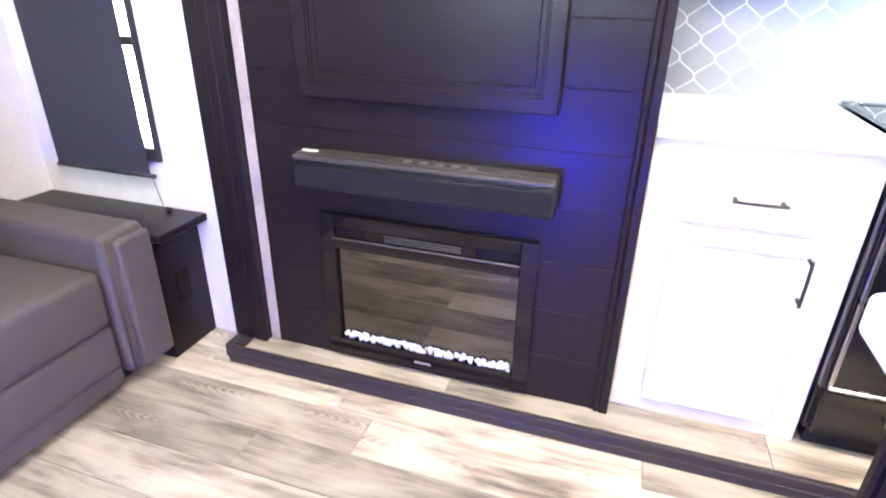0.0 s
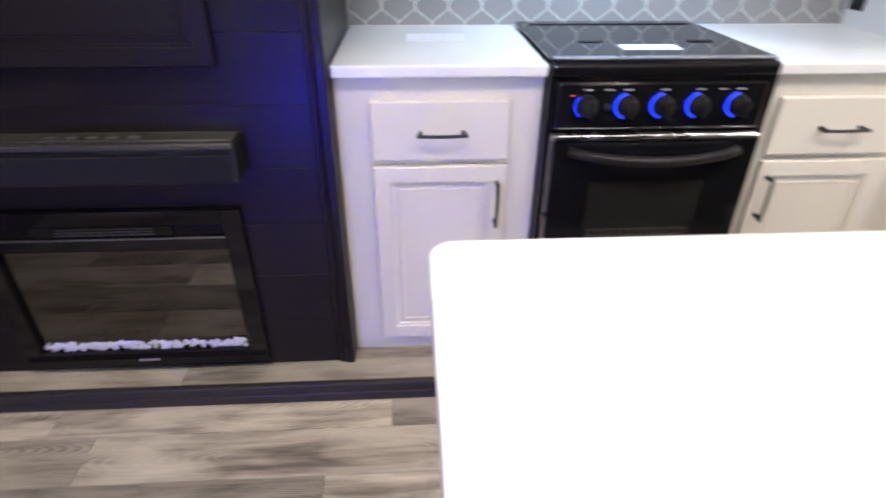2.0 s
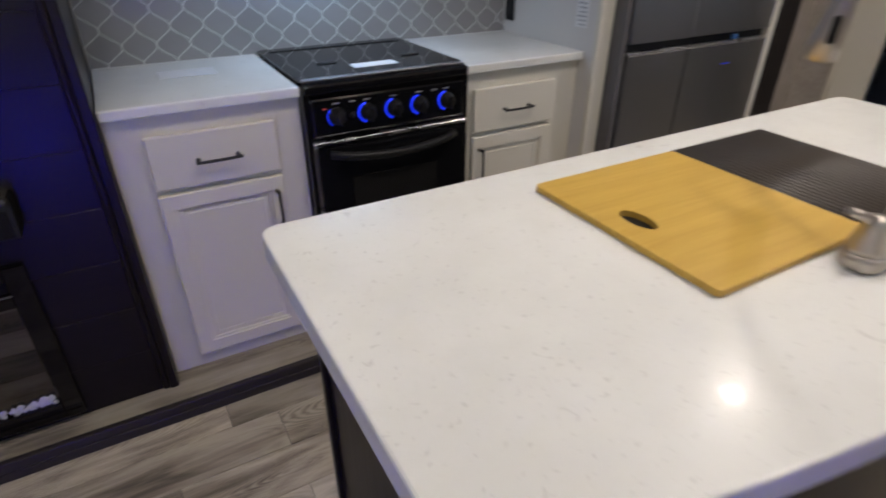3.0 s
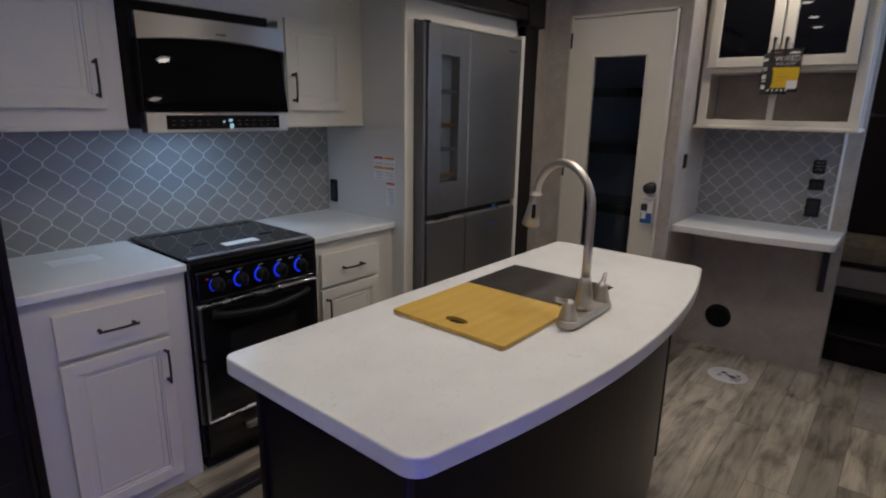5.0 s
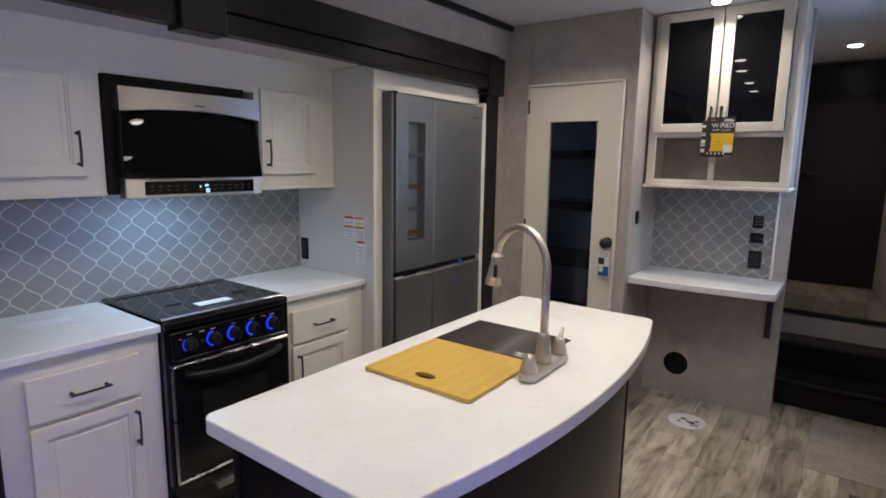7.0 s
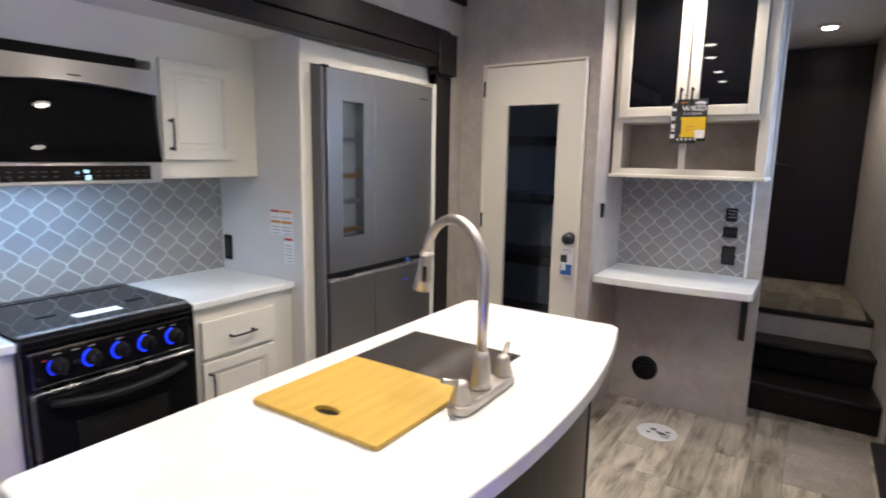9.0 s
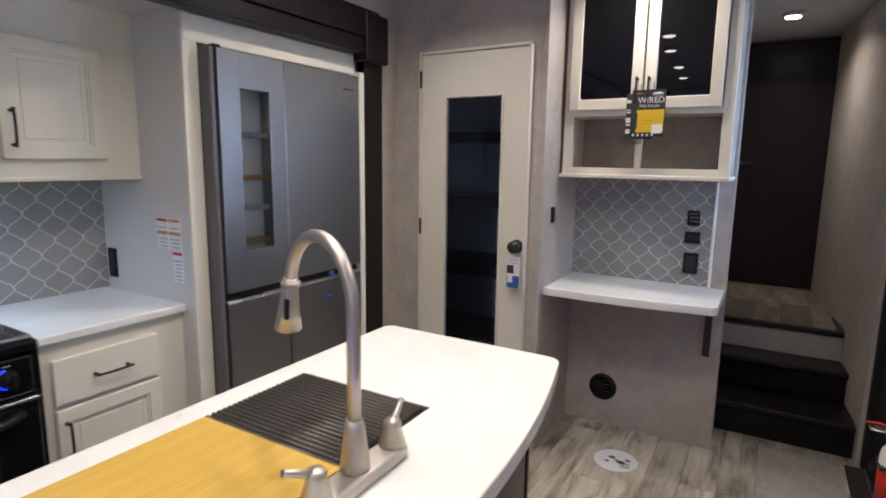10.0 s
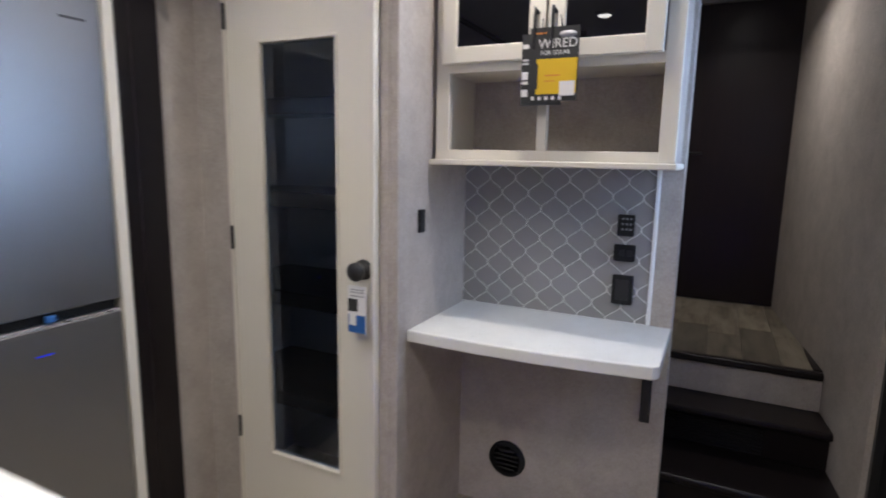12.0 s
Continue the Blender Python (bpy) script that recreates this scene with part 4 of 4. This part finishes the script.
    part("handle", pull(f, hu, 1.715, hu, 1.815, 0.021), BLACK_METAL, gd, "black bar handle")

tag = thing("brochure_tag", (3.18, 0.3, 1.57), "black and yellow solar brochure tag hanging from the cabinet handles", "tag")
TG = pose(3.206, -0.023, -0.025) @ EAST
part("back_card", moved(boxes((-0.372, -0.25, 1.575, 1.775, -0.004, -0.002), b=0), TG), CARD_DARK, tag)
part("card", moved(boxes((-0.348, -0.205, 1.585, 1.79, 0.0, 0.002), b=0), TG), CARD_DARK, tag)
part("yellow_field", moved(boxes((-0.325, -0.208, 1.605, 1.703, 0.0022, 0.0032), b=0), TG), CARD_YELLOW, tag)
part("dark_field", moved(boxes((-0.346, -0.320, 1.62, 1.69, 0.0034, 0.0042), b=0), TG), CARD_DARK, tag)
part("yellow_lines", moved(boxes((-0.335, -0.30, 1.772, 1.776, 0.0022, 0.003), (-0.30, -0.255, 1.655, 1.659, 0.0034, 0.004), (-0.30, -0.27, 1.64, 1.643, 0.0034, 0.004), b=0), TG), CARD_ORANGE, tag, "small printed lines")
part("white_picture", moved(boxes((-0.256, -0.212, 1.600, 1.640, 0.0034, 0.0042), b=0), TG), PAPER_WHITE, tag)
el = bmesh.new()
turned(el, [(0.022, 0), (0.022, 0.0008), (0, 0.001)], (0, 0, 0), "z", 20)
part("oval_mark", moved(moved(el, Matrix.Diagonal((1.15, 0.45, 1, 1))), TG @ Matrix.Translation((-0.238, 1.768, 0.0022))), GREY_PRINT, tag, "pale oval mark")
for i in range(5):
    part("icon", moved(boxes((-0.338 + i * 0.02, -0.329 + i * 0.02, 1.589, 1.599, 0.0022, 0.003), b=0), TG), PAPER_WHITE, tag)
for z, zh in ((1.60, 0.020), (1.635, 0.008), (1.648, 0.022), (1.69, 0.006), (1.70, 0.006), (1.735, 0.012)):
    part("icon", moved(boxes((-0.37, -0.351, z, z + zh, -0.0018, -0.001), b=0), TG), PAPER_WHITE, tag)
for txt, size, u, v in (("WIRED", 0.036, -0.322, 1.733), ("FOR SOLAR", 0.0165, -0.315, 1.714)):
    cu = bpy.data.curves.new("lettering", "FONT")
    cu.body, cu.size, cu.extrude = txt, size, 0.0003
    ob = new("lettering", cu)
    ob.data.materials.append(PAPER_WHITE)
    ob.parent = tag
    ob.matrix_parent_inverse = tag.matrix_world.inverted()
    ob.matrix_basis = TG @ Matrix.Translation((u, v, 0.0026))
for u, v0 in ((-0.313, 1.71), (-0.261, 1.73)):
    cd = bmesh.new()
    tube(cd, [TG @ Vector((u + 0.006, v0 + 0.06, 0.004)), TG @ Vector((u, v0 + 0.09, 0.0)), TG @ Vector((u, 1.815, -0.003))], 0.0018, 6)
    part("cord", cd, BLACK_METAL, tag)

for nm, y0, y1, z0, z1, lab, cat in (("control_panel", 0.040, 0.095, 1.143, 1.216, "black keypad panel with white symbols on the tiles", "control panel"), ("light_switch", 0.032, 0.102, 1.056, 1.113, "black double light switch on the tiles", "switch"), ("outlet", 0.032, 0.100, 0.905, 1.007, "black outlet on the tiles above the desk", "outlet")):
    d = thing(nm, (3.54, (y0 + y1) / 2, z0), lab, cat)
    part("plate", boxes((3.534, 3.549, y0, y1, z0, z1), b=0.003), BLACK_PLASTIC, d)
    if nm == "control_panel":
        for i in range(3):
            for j in range(3):
                part("key", boxes((3.532, 3.5345, y0 + 0.008 + i * 0.013, y0 + 0.015 + i * 0.013, z0 + 0.02 + j * 0.018, z0 + 0.026 + j * 0.018), b=0), GREY_PRINT, d)
    elif nm == "light_switch":
        for q in (0.008, 0.033):
            part("rocker", boxes((3.531, 3.535, y0 + q, y0 + q + 0.019, z0 + 0.018, z1 - 0.018), b=0.002), BLACK_METAL, d)
    else:
        part("socket", boxes((3.532, 3.535, y0 + 0.012, y1 - 0.012, z0 + 0.015, z1 - 0.015), b=0.002), BLACK_METAL, d)
sw = thing("light_switch", (3.18, 0.66, 1.157), "narrow black switch on the niche side wall", "switch")
part("plate", boxes((3.166, 3.20, 0.655, 0.668, 1.150, 1.226), b=0.003), BLACK_PLASTIC, sw)
vt = thing("vent", (3.555, 0.46, 0.14), "round black air vent low on the niche wall", "vent")
vb = bmesh.new()
turned(vb, [(0.075, 0), (0.075, 0.006), (0.068, 0.012), (0.056, 0.012), (0.052, 0.006), (0, 0.006)], (3.555, 0.460, 0.214), "-x", 28)
part("bezel", vb, BLACK_PLASTIC, vt)
for i in range(-2, 3):
    h = math.sqrt(0.05 ** 2 - (i * 0.019) ** 2)
    part("louvre", boxes((3.542, 3.549, 0.460 - h, 0.460 + h, 0.214 + i * 0.019 - 0.004, 0.214 + i * 0.019 + 0.004), b=0.001), BLACK_METAL, vt)

# ---------------------------------------------------------------- stairs and hall
stair = thing("stairs", (4.1, -0.4, 0), "dark stained steps up to the sleeping area", "stairs", kind="structure")
part("lower_step", boxes((3.83, 4.4, -0.715, 0.318, 0.0, 0.145), b=0.004), DW_Y, stair)
part("lower_tread", boxes((3.80, 4.4, -0.715, 0.318, 0.145, 0.178), b=0.012, seg=3), DW_Y, stair)
part("upper_step", boxes((4.12, 4.4, -0.695, 0.318, 0.178, 0.32), b=0.004), DW_Y, stair)
part("upper_tread", boxes((4.085, 4.4, -0.698, 0.318, 0.32, 0.352), b=0.012, seg=3), DW_Y, stair)
for i in range(9):
    part("louvre", boxes((4.110, 4.121, -0.46, 0.26, 0.19 + i * 0.014, 0.197 + i * 0.014), b=0.002), DW_Y, stair)
part("landing_riser", boxes((4.30, 4.4, -0.672, 0.318, 0.352, 0.50), b=0.001), PAPER, stair, "papered riser under the landing")
part("landing_nosing", boxes((4.28, 4.32, -0.67, 0.318, 0.495, 0.528), b=0.006, seg=2), DW_Y, stair)
landing = structure("floor_landing", boxes((4.32, 5.55, -0.69, 0.318, 0.40, 0.519), b=0), RUBBER, "plank-covered landing at the head of the stairs", "floor")
structure("trim_landing", boxes((4.32, 5.46, -0.69, -0.635, 0.518, 0.530), b=0.003), DW_X, "dark trim along the landing", "trim")
bdor = thing("door_2", (5.45, -0.35, 0.525), "dark-stained flush wooden door at the head of the stairs", "door", kind="structure")
part("leaf", boxes((5.45, 5.49, -0.60, 0.30, 0.53, 2.33), b=0.003), DOOR_DARK, bdor)
bl = bmesh.new()
turned(bl, [(0.024, 0), (0.022, 0.006), (0.010, 0.01), (0.010, 0.04), (0, 0.041)], (5.45, 0.0, 1.45), "-x", 16)
tube(bl, [(5.412, 0.0, 1.45), (5.41, -0.035, 1.45), (5.41, -0.095, 1.45)], 0.008, 8)
part("lever", bl, BLACK_METAL, bdor)
structure("door_jamb", boxes((3.602, 3.63, -0.093, -0.08, 0.0, CEIL), b=0.002), PAPER, "light edge trim at the stair opening", "trim")

# entry door
ed = thing("door_3", (3.3, SOUTH, 0), "dark grey entry door with a window", "door", kind="structure")
W0, W1, V0, V1 = 3.07, 3.43, 1.35, 1.85
part("leaf", boxes((DX0, W0, SOUTH - 0.04, SOUTH - 0.005, 0.02, 1.97), (W1, DX1, SOUTH - 0.04, SOUTH - 0.005, 0.02, 1.97), (W0 - 0.0005, W1 + 0.0005, SOUTH - 0.04, SOUTH - 0.005, 0.02, V0), (W0 - 0.0005, W1 + 0.0005, SOUTH - 0.04, SOUTH - 0.005, V1, 1.97), b=0), BLACK_PLASTIC, ed)
part("frame", boxes((DX0 - 0.01, DX0 + 0.03, SOUTH - 0.02, SOUTH + 0.012, 0, 1.99), (DX1 - 0.03, DX1 + 0.006, SOUTH - 0.02, SOUTH + 0.02, 0, 1.99), (DX0, DX1, SOUTH - 0.02, SOUTH + 0.012, 1.96, 1.99), b=0.003), BLACK_METAL, ed)
pn = part("pane", boxes((W0, W1, SOUTH - 0.025, SOUTH - 0.02, V0, V1), b=0), CLEAR, ed)
pn.visible_shadow = False
structure("backdrop_entry", boxes((W0 - 0.3, W1 + 0.3, -1.3, -1.29, V0 - 0.3, V1 + 0.3), b=0), DAY_GLOW, "bright daylight beyond the entry door", "backdrop")
yt = thing("hang_tag", (3.2, SOUTH, 0.87), "yellow tag on the entry door", "tag")
part("card", boxes((3.10, 3.25, SOUTH + 0.001, SOUTH + 0.004, 0.86, 0.99), b=0), CARD_YELLOW, yt)

win_s = thing("window_2", (-0.4, SOUTH, SZ0), "bright window in the side wall", "window", kind="structure")
part("frame", boxes((SX0, SX1, SOUTH - 0.02, SOUTH + 0.012, SZ0 - 0.03, SZ0), (SX0, SX1, SOUTH - 0.02, SOUTH + 0.012, SZ1, SZ1 + 0.03), (SX0 - 0.03, SX0, SOUTH - 0.02, SOUTH + 0.012, SZ0 - 0.03, SZ1 + 0.03), (SX1, SX1 + 0.03, SOUTH - 0.02, SOUTH + 0.012, SZ0 - 0.03, SZ1 + 0.03), b=0.003), BLACK_METAL, win_s)
pn = part("pane", boxes((SX0, SX1, SOUTH - 0.06, SOUTH - 0.055, SZ0, SZ1), b=0), CLEAR, win_s)
pn.visible_shadow = False
structure("backdrop_side", boxes((SX0 - 0.3, SX1 + 0.3, -1.3, -1.29, SZ0 - 0.3, SZ1 + 0.3), b=0), DAY_GLOW, "bright daylight beyond the side window", "backdrop")

ext = thing("fire_extinguisher", (2.87, -0.69, 0.2), "white fire extinguisher with a red label by the entry door", "fire extinguisher")
eb = bmesh.new()
turned(eb, [(0.038, 0), (0.042, 0.01), (0.042, 0.27), (0.036, 0.30), (0.016, 0.325), (0.014, 0.335)], (2.88, -0.70, 0.19))
part("cylinder", eb, PAPER_WHITE, ext)
eb = bmesh.new()
turned(eb, [(0.0428, 0), (0.0428, 0.13)], (2.88, -0.70, 0.29))
part("label", eb, RED_PAINT, ext, "red printed label")
part("strap", moved(boxes((2.834, 2.926, -0.746, -0.655, 0.425, 0.435), b=0.002), Matrix()), BLACK_METAL, ext)
part("valve", boxes((2.868, 2.892, -0.712, -0.688, 0.52, 0.55), (2.86, 2.90, -0.71, -0.62, 0.55, 0.558), b=0.003), CHROME, ext)
eb = bmesh.new()
tube(eb, [(2.88, -0.69, 0.555), (2.88, -0.65, 0.575), (2.88, -0.61, 0.57)], 0.005, 8)
part("lever", eb, RED_PAINT, ext)
part("bracket", boxes((2.86, 2.90, SOUTH, -0.741, 0.2, 0.5), b=0.002), BLACK_METAL, ext)
dm = thing("door_mat", (3.4, -0.71, 0), "black mat at the entry door", "mat")
part("mat", boxes((3.0, 3.73, -0.755, -0.675, 0.001, 0.012), b=0.004), RUBBER, dm)

bls = thing("accent_light", (-0.17, SOUTH, 0.15), "blue accent light panel low on the wall", "accent light")
part("housing", boxes((-0.30, -0.04, SOUTH, -0.742, 0.18, 0.34), b=0.002), BLACK_PLASTIC, bls)
part("diffuser", boxes((-0.28, -0.06, -0.7425, -0.740, 0.20, 0.32), b=0), BLUE_PANEL, bls, "glowing blue diffuser")

# ---------------------------------------------------------------- living end
w1 = thing("window_1", (-1.45, 1.6, WZ0), "window with black rounded frame behind a blind", "window", kind="structure")
part("frame", boxes((WX0 - 0.02, WX0 + 0.02, 1.585, 1.61, WZ0 - 0.02, WZ1), (WX1 - 0.003, WX1 + 0.017, 1.585, 1.61, WZ0 - 0.02, WZ1), (WX0 - 0.02, WX1 + 0.017, 1.585, 1.61, WZ0 - 0.045, WZ0 + 0.004), (WX0, WX1, 1.588, 1.61, 1.02, 1.05), (WX0 - 0.02, WX1 + 0.02, 1.585, 1.61, WZ1 - 0.02, WZ1 + 0.02), b=0.008, seg=2), BLACK_METAL, w1)
pn = part("pane", boxes((WX0, WX1, 1.64, 1.645, WZ0, WZ1), b=0), CLEAR, w1)
pn.visible_shadow = False
structure("backdrop_window", boxes((WX0 - 2.2, WX1 + 0.5, 2.6, 2.61, WZ0 - 0.4, WZ1 + 0.6), b=0), DAY_GLOW, "bright daylight beyond the window", "backdrop")
bn = thing("roller_blind", (-1.47, 1.57, 0.59), "charcoal roller blind pulled down over the window", "blind")
fab = boxes((-1.748, -1.332, 1.575, 1.577, 0.60, 1.75), b=0)
part("fabric", fab, BLIND, bn)
rb = bmesh.new()
tube(rb, [(-1.752, 1.576, 0.599), (-1.312, 1.576, 0.599)], 0.008, 10)
part("bottom_bar", rb, BLACK_METAL, bn)
rb = bmesh.new()
tube(rb, [(-1.325, 1.576, 0.59), (-1.32, 1.58, 0.55), (-1.318, 1.59, 0.485)], 0.0015, 5)
part("pull_cord", rb, BLACK_METAL, bn)

tb_ = thing("side_table", (-1.35, 1.5, 0), "dark wooden built-in side table between sofa and wall", "table")
part("top", boxes((REAR + 0.002, -1.14, 1.375, 1.598, 0.455, 0.482), b=0.003), DW_X, tb_)
part("end_panel", boxes((-1.21, -1.19, 1.39, 1.598, 0.0, 0.455), b=0.002), DW_Z, tb_)
part("front_panel", boxes((REAR + 0.01, -1.21, 1.39, 1.41, 0.0, 0.455), b=0.002), DW_X, tb_)
part("outlet", boxes((-1.19, -1.184, 1.455, 1.512, 0.19, 0.30), b=0.002), MATTE_BLACK, tb_, "black outlet")
part("cable_clip", boxes((-1.27, -1.255, 1.55, 1.565, 0.482, 0.5), b=0.003), BLACK_PLASTIC, tb_)

sofa = thing("sofa", (-1.470, 0.6, 0), "taupe leather sofa with padded arms", "sofa")


def cushion(x0, x1, y0, y1, z0, z1, r):
    bm = bmesh.new()
    box(bm, x0, x1, y0, y1, z0, z1, b=r, seg=4)
    for fce in bm.faces:
        fce.smooth = True
    return bm


part("arm", cushion(-1.84, -1.182, 1.207, 1.375, 0.06, 0.538, 0.028), LEATHER, sofa)
arm_pad = part("arm_panel", cushion(-1.195, -1.162, 1.245, 1.373, 0.07, 0.512, 0.014), LEATHER, sofa)
pb = bmesh.new()
tube(pb, [(-1.183, 1.224, 0.07), (-1.183, 1.224, 0.40), (-1.183, 1.214, 0.528)], 0.0045, 8)
part("piping", pb, LEATHER, arm_pad, "raised seam")
part("seat", cushion(-1.670, -1.190, 0.62, 1.20, 0.255, 0.44, 0.03), LEATHER, sofa)
part("seat", cushion(-1.670, -1.190, 0.02, 0.617, 0.255, 0.44, 0.03), LEATHER, sofa)
part("footrest", cushion(-1.570, -1.200, 0.62, 1.20, 0.10, 0.258, 0.02), LEATHER, sofa)
part("footrest", cushion(-1.570, -1.200, 0.02, 0.617, 0.10, 0.258, 0.02), LEATHER, sofa)
part("front_rail", cushion(-1.570, -1.210, 0.0, 1.201, 0.035, 0.105, 0.012), LEATHER, sofa)
part("backrest", cushion(-1.84, -1.570, 0.0, 1.20, 0.40, 0.92, 0.06), LEATHER, sofa)
part("arm", cushion(-1.84, -1.185, -0.155, 0.0, 0.06, 0.555, 0.028), LEATHER, sofa)
part("plinth", boxes((-1.83, -1.270, -0.14, 1.35, 0.0, 0.062), b=0.002), BLACK_PLASTIC, sofa)

# ---------------------------------------------------------------- floor things, lamps
lit = thing("floor_sticker", (3.19, 0.28, 0), "white oval printed sticker on the plank floor", "sticker")
part("sheet", slab([(3.19 + 0.105 * math.cos(a), 0.287 + 0.105 * math.sin(a)) for a in (2 * math.pi * i / 32 for i in range(32))], 0.0005, 0.0015, 0), PAPER_WHITE, lit)
for dx, dy, s in ((0.02, 0.03, 0.018), (-0.01, -0.02, 0.022), (0.022, -0.045, 0.014), (-0.025, 0.045, 0.012), (0.0, 0.005, 0.01)):
    part("print_mark", slab([(3.19 + dx + s * math.cos(a) * 0.7, 0.28 + dy + s * math.sin(a)) for a in (2 * math.pi * i / 9 for i in range(9))], 0.0016, 0.0022, 0), CARD_DARK, lit)
for k in range(5):
    part("print_line", boxes((3.135 + 0.011 * k, 3.141 + 0.011 * k, 0.215, 0.262 - 0.006 * (k % 2), 0.0016, 0.0021), b=0), GREY_PRINT, lit)
fm = thing("floor_mat", (3.4, -0.4, 0), "thin beige floor protection mat before the stairs", "mat")
part("mat", boxes((3.02, 3.74, -0.66, -0.31, 0.001, 0.004), b=0.001), MAT_BEIGE, fm)
reg = thing("floor_hatch", (2.7, -0.6, 0), "floor hatch with a thin black frame", "hatch")
part("frame", boxes((2.45, 2.87, -0.515, -0.503, 0.0005, 0.004), (2.858, 2.87, -0.74, -0.515, 0.0005, 0.004), (2.45, 2.462, -0.74, -0.515, 0.0005, 0.004), b=0.001), BLACK_METAL, reg)

lamp = thing("ceiling_lamp", (PUCKS[0][0], PUCKS[0][1], CEIL), "round flat ceiling lamp with warm white diffuser", "ceiling lamp", "ceiling lamps")
lb = bmesh.new()
x, y = PUCKS[0][:2]
tube(lb, [(x, y, CEIL), (x, y, CEIL - 0.012), (x, y, CEIL - 0.02), (x, y, CEIL - 0.02)], [0.062, 0.062, 0.054, 0.04], 28)
part("housing", lb, PAPER_WHITE, lamp)
lb = bmesh.new()
tube(lb, [(x, y, CEIL - 0.0205), (x, y, CEIL - 0.026)], [0.043, 0.038], 24)
part("diffuser", lb, PUCK_GLOW, lamp, "glowing diffuser")
# the last copy is the housing of the added lamp
for px, py, watts in PUCKS[1:]:
    copy_thing(lamp, pose(px, py, CEIL))


# ---------------------------------------------------------------- pieces: tiles and planks
def lantern(w, h, gap, n=16):
    """Half-outline of a lantern tile as (u, v), from the top tip round to the top tip."""
    q = []
    for i in range(n + 1):
        v = i / n
        a = w / 2 * (v - 0.12 * math.sin(2 * math.pi * v) - 0.022 * math.sin(4 * math.pi * v) + 0.006 * math.sin(8 * math.pi * v))
        q.append((a, h / 2 * (1 - v)))
    right = q + [(a, -b) for a, b in reversed(q[:-1])]
    out = right + [(-a, b) for a, b in reversed(right[1:-1])]
    return [(a * (1 - gap / w), b * (1 - gap / h)) for a, b in out]


def clip(poly, lo, hi, k):
    """Clip a polygon to lo..hi on coordinate k."""
    for sign, lim in ((1, lo), (-1, -hi)):
        res = []
        for i in range(len(poly)):
            a, b = poly[i], poly[(i + 1) % len(poly)]
            da, db = sign * a[k] - lim, sign * b[k] - lim
            if da >= 0:
                res.append(a)
            if (da < 0) != (db < 0):
                t = da / (da - db)
                res.append((a[0] + t * (b[0] - a[0]), a[1] + t * (b[1] - a[1])))
        poly = res
        if len(poly) < 3:
            return []
    return poly


def tile_mesh(poly, d):
    bm = bmesh.new()
    t = [bm.verts.new((u, v, d)) for u, v in poly]
    lo_ = [bm.verts.new((u, v, 0)) for u, v in poly]
    bm.faces.new(t)
    for i in range(len(t)):
        j = (i + 1) % len(t)
        bm.faces.new((t[i], lo_[i], lo_[j], t[j]))
    bmesh.ops.recalc_face_normals(bm, faces=bm.faces)
    return mesh_of("tile", bm, TILE)


def tiles(parent, m, u0, u1, v0, v1, w, h, gap, ou=0.0, ov=0.0):
    shape = lantern(w, h, gap)
    whole = tile_mesh(shape, 0.0009)
    inv = parent.matrix_world.inverted()
    for r in range(-1, int((v1 - v0) / (h / 2)) + 3):
        for c in range(-1, int((u1 - u0) / w) + 3):
            cu, cv = u0 + ou + c * w + (w / 2 if r % 2 else 0), v0 + ov + r * h / 2
            poly = [(cu + a, cv + b) for a, b in shape]
            cut = clip(clip(poly, u0, u1, 0), v0, v1, 1)
            if len(cut) < 3:
                continue
            if cut == poly:
                me = whole
            else:
                me = tile_mesh([(a - cu, b - cv) for a, b in cut], 0.0009)
            ob = new("tile", me)
            ob.parent, ob.matrix_parent_inverse = parent, inv
            ob.matrix_basis = m @ Matrix.Translation((cu, cv, 0.0))


bs1 = structure("wall_kitchen_tiles", boxes((0.266, 1.806, SB - 0.004, SB + 0.004, 0.908, 1.360), b=0), GROUT, "grey lantern tiles with white joints behind the range")
TW, TH, TGAP = 0.100, 0.1075, 0.0036
tiles(bs1, front(NORTH, SB - 0.004), 0.268, 1.804, 0.910, 1.360, TW, TH, TGAP)
tiles(bs2, front(EAST, 3.549), -0.668, 0.018, 0.842, 1.37, TW, TH, TGAP)


def planks(parent, x0, x1, y0, y1, z, width, length, material, seed, th=0.0055):
    r = random.Random(seed)
    inv = parent.matrix_world.inverted()
    cache = {}
    y = y0
    while y < y1 - 0.005:
        w = min(width, y1 - y)
        x = x0 - r.uniform(0, length * 0.9)
        while x < x1:
            a, b = max(x, x0), min(x + length, x1)
            if b - a > 0.02:
                key = (round(b - a, 4), round(w, 4))
                if key not in cache:
                    cache[key] = mesh_of("plank", boxes((-(b - a) / 2 + 0.0006, (b - a) / 2 - 0.0006, -w / 2 + 0.0006, w / 2 - 0.0006, -th, 0), b=0.0012), material)
                ob = new("plank", cache[key])
                ob.parent, ob.matrix_parent_inverse = parent, inv
                ob.matrix_basis = Matrix.Translation(((a + b) / 2, y + w / 2, z))
            x += length
        y += w


planks(floor, REAR, 3.9, SOUTH, 1.60, 0.0, 0.150, 0.92, FLOOR, 3)
planks(slide_floor, -0.955, 2.72, 1.463, 1.70, FL, 0.150, 0.92, FLOOR, 8)
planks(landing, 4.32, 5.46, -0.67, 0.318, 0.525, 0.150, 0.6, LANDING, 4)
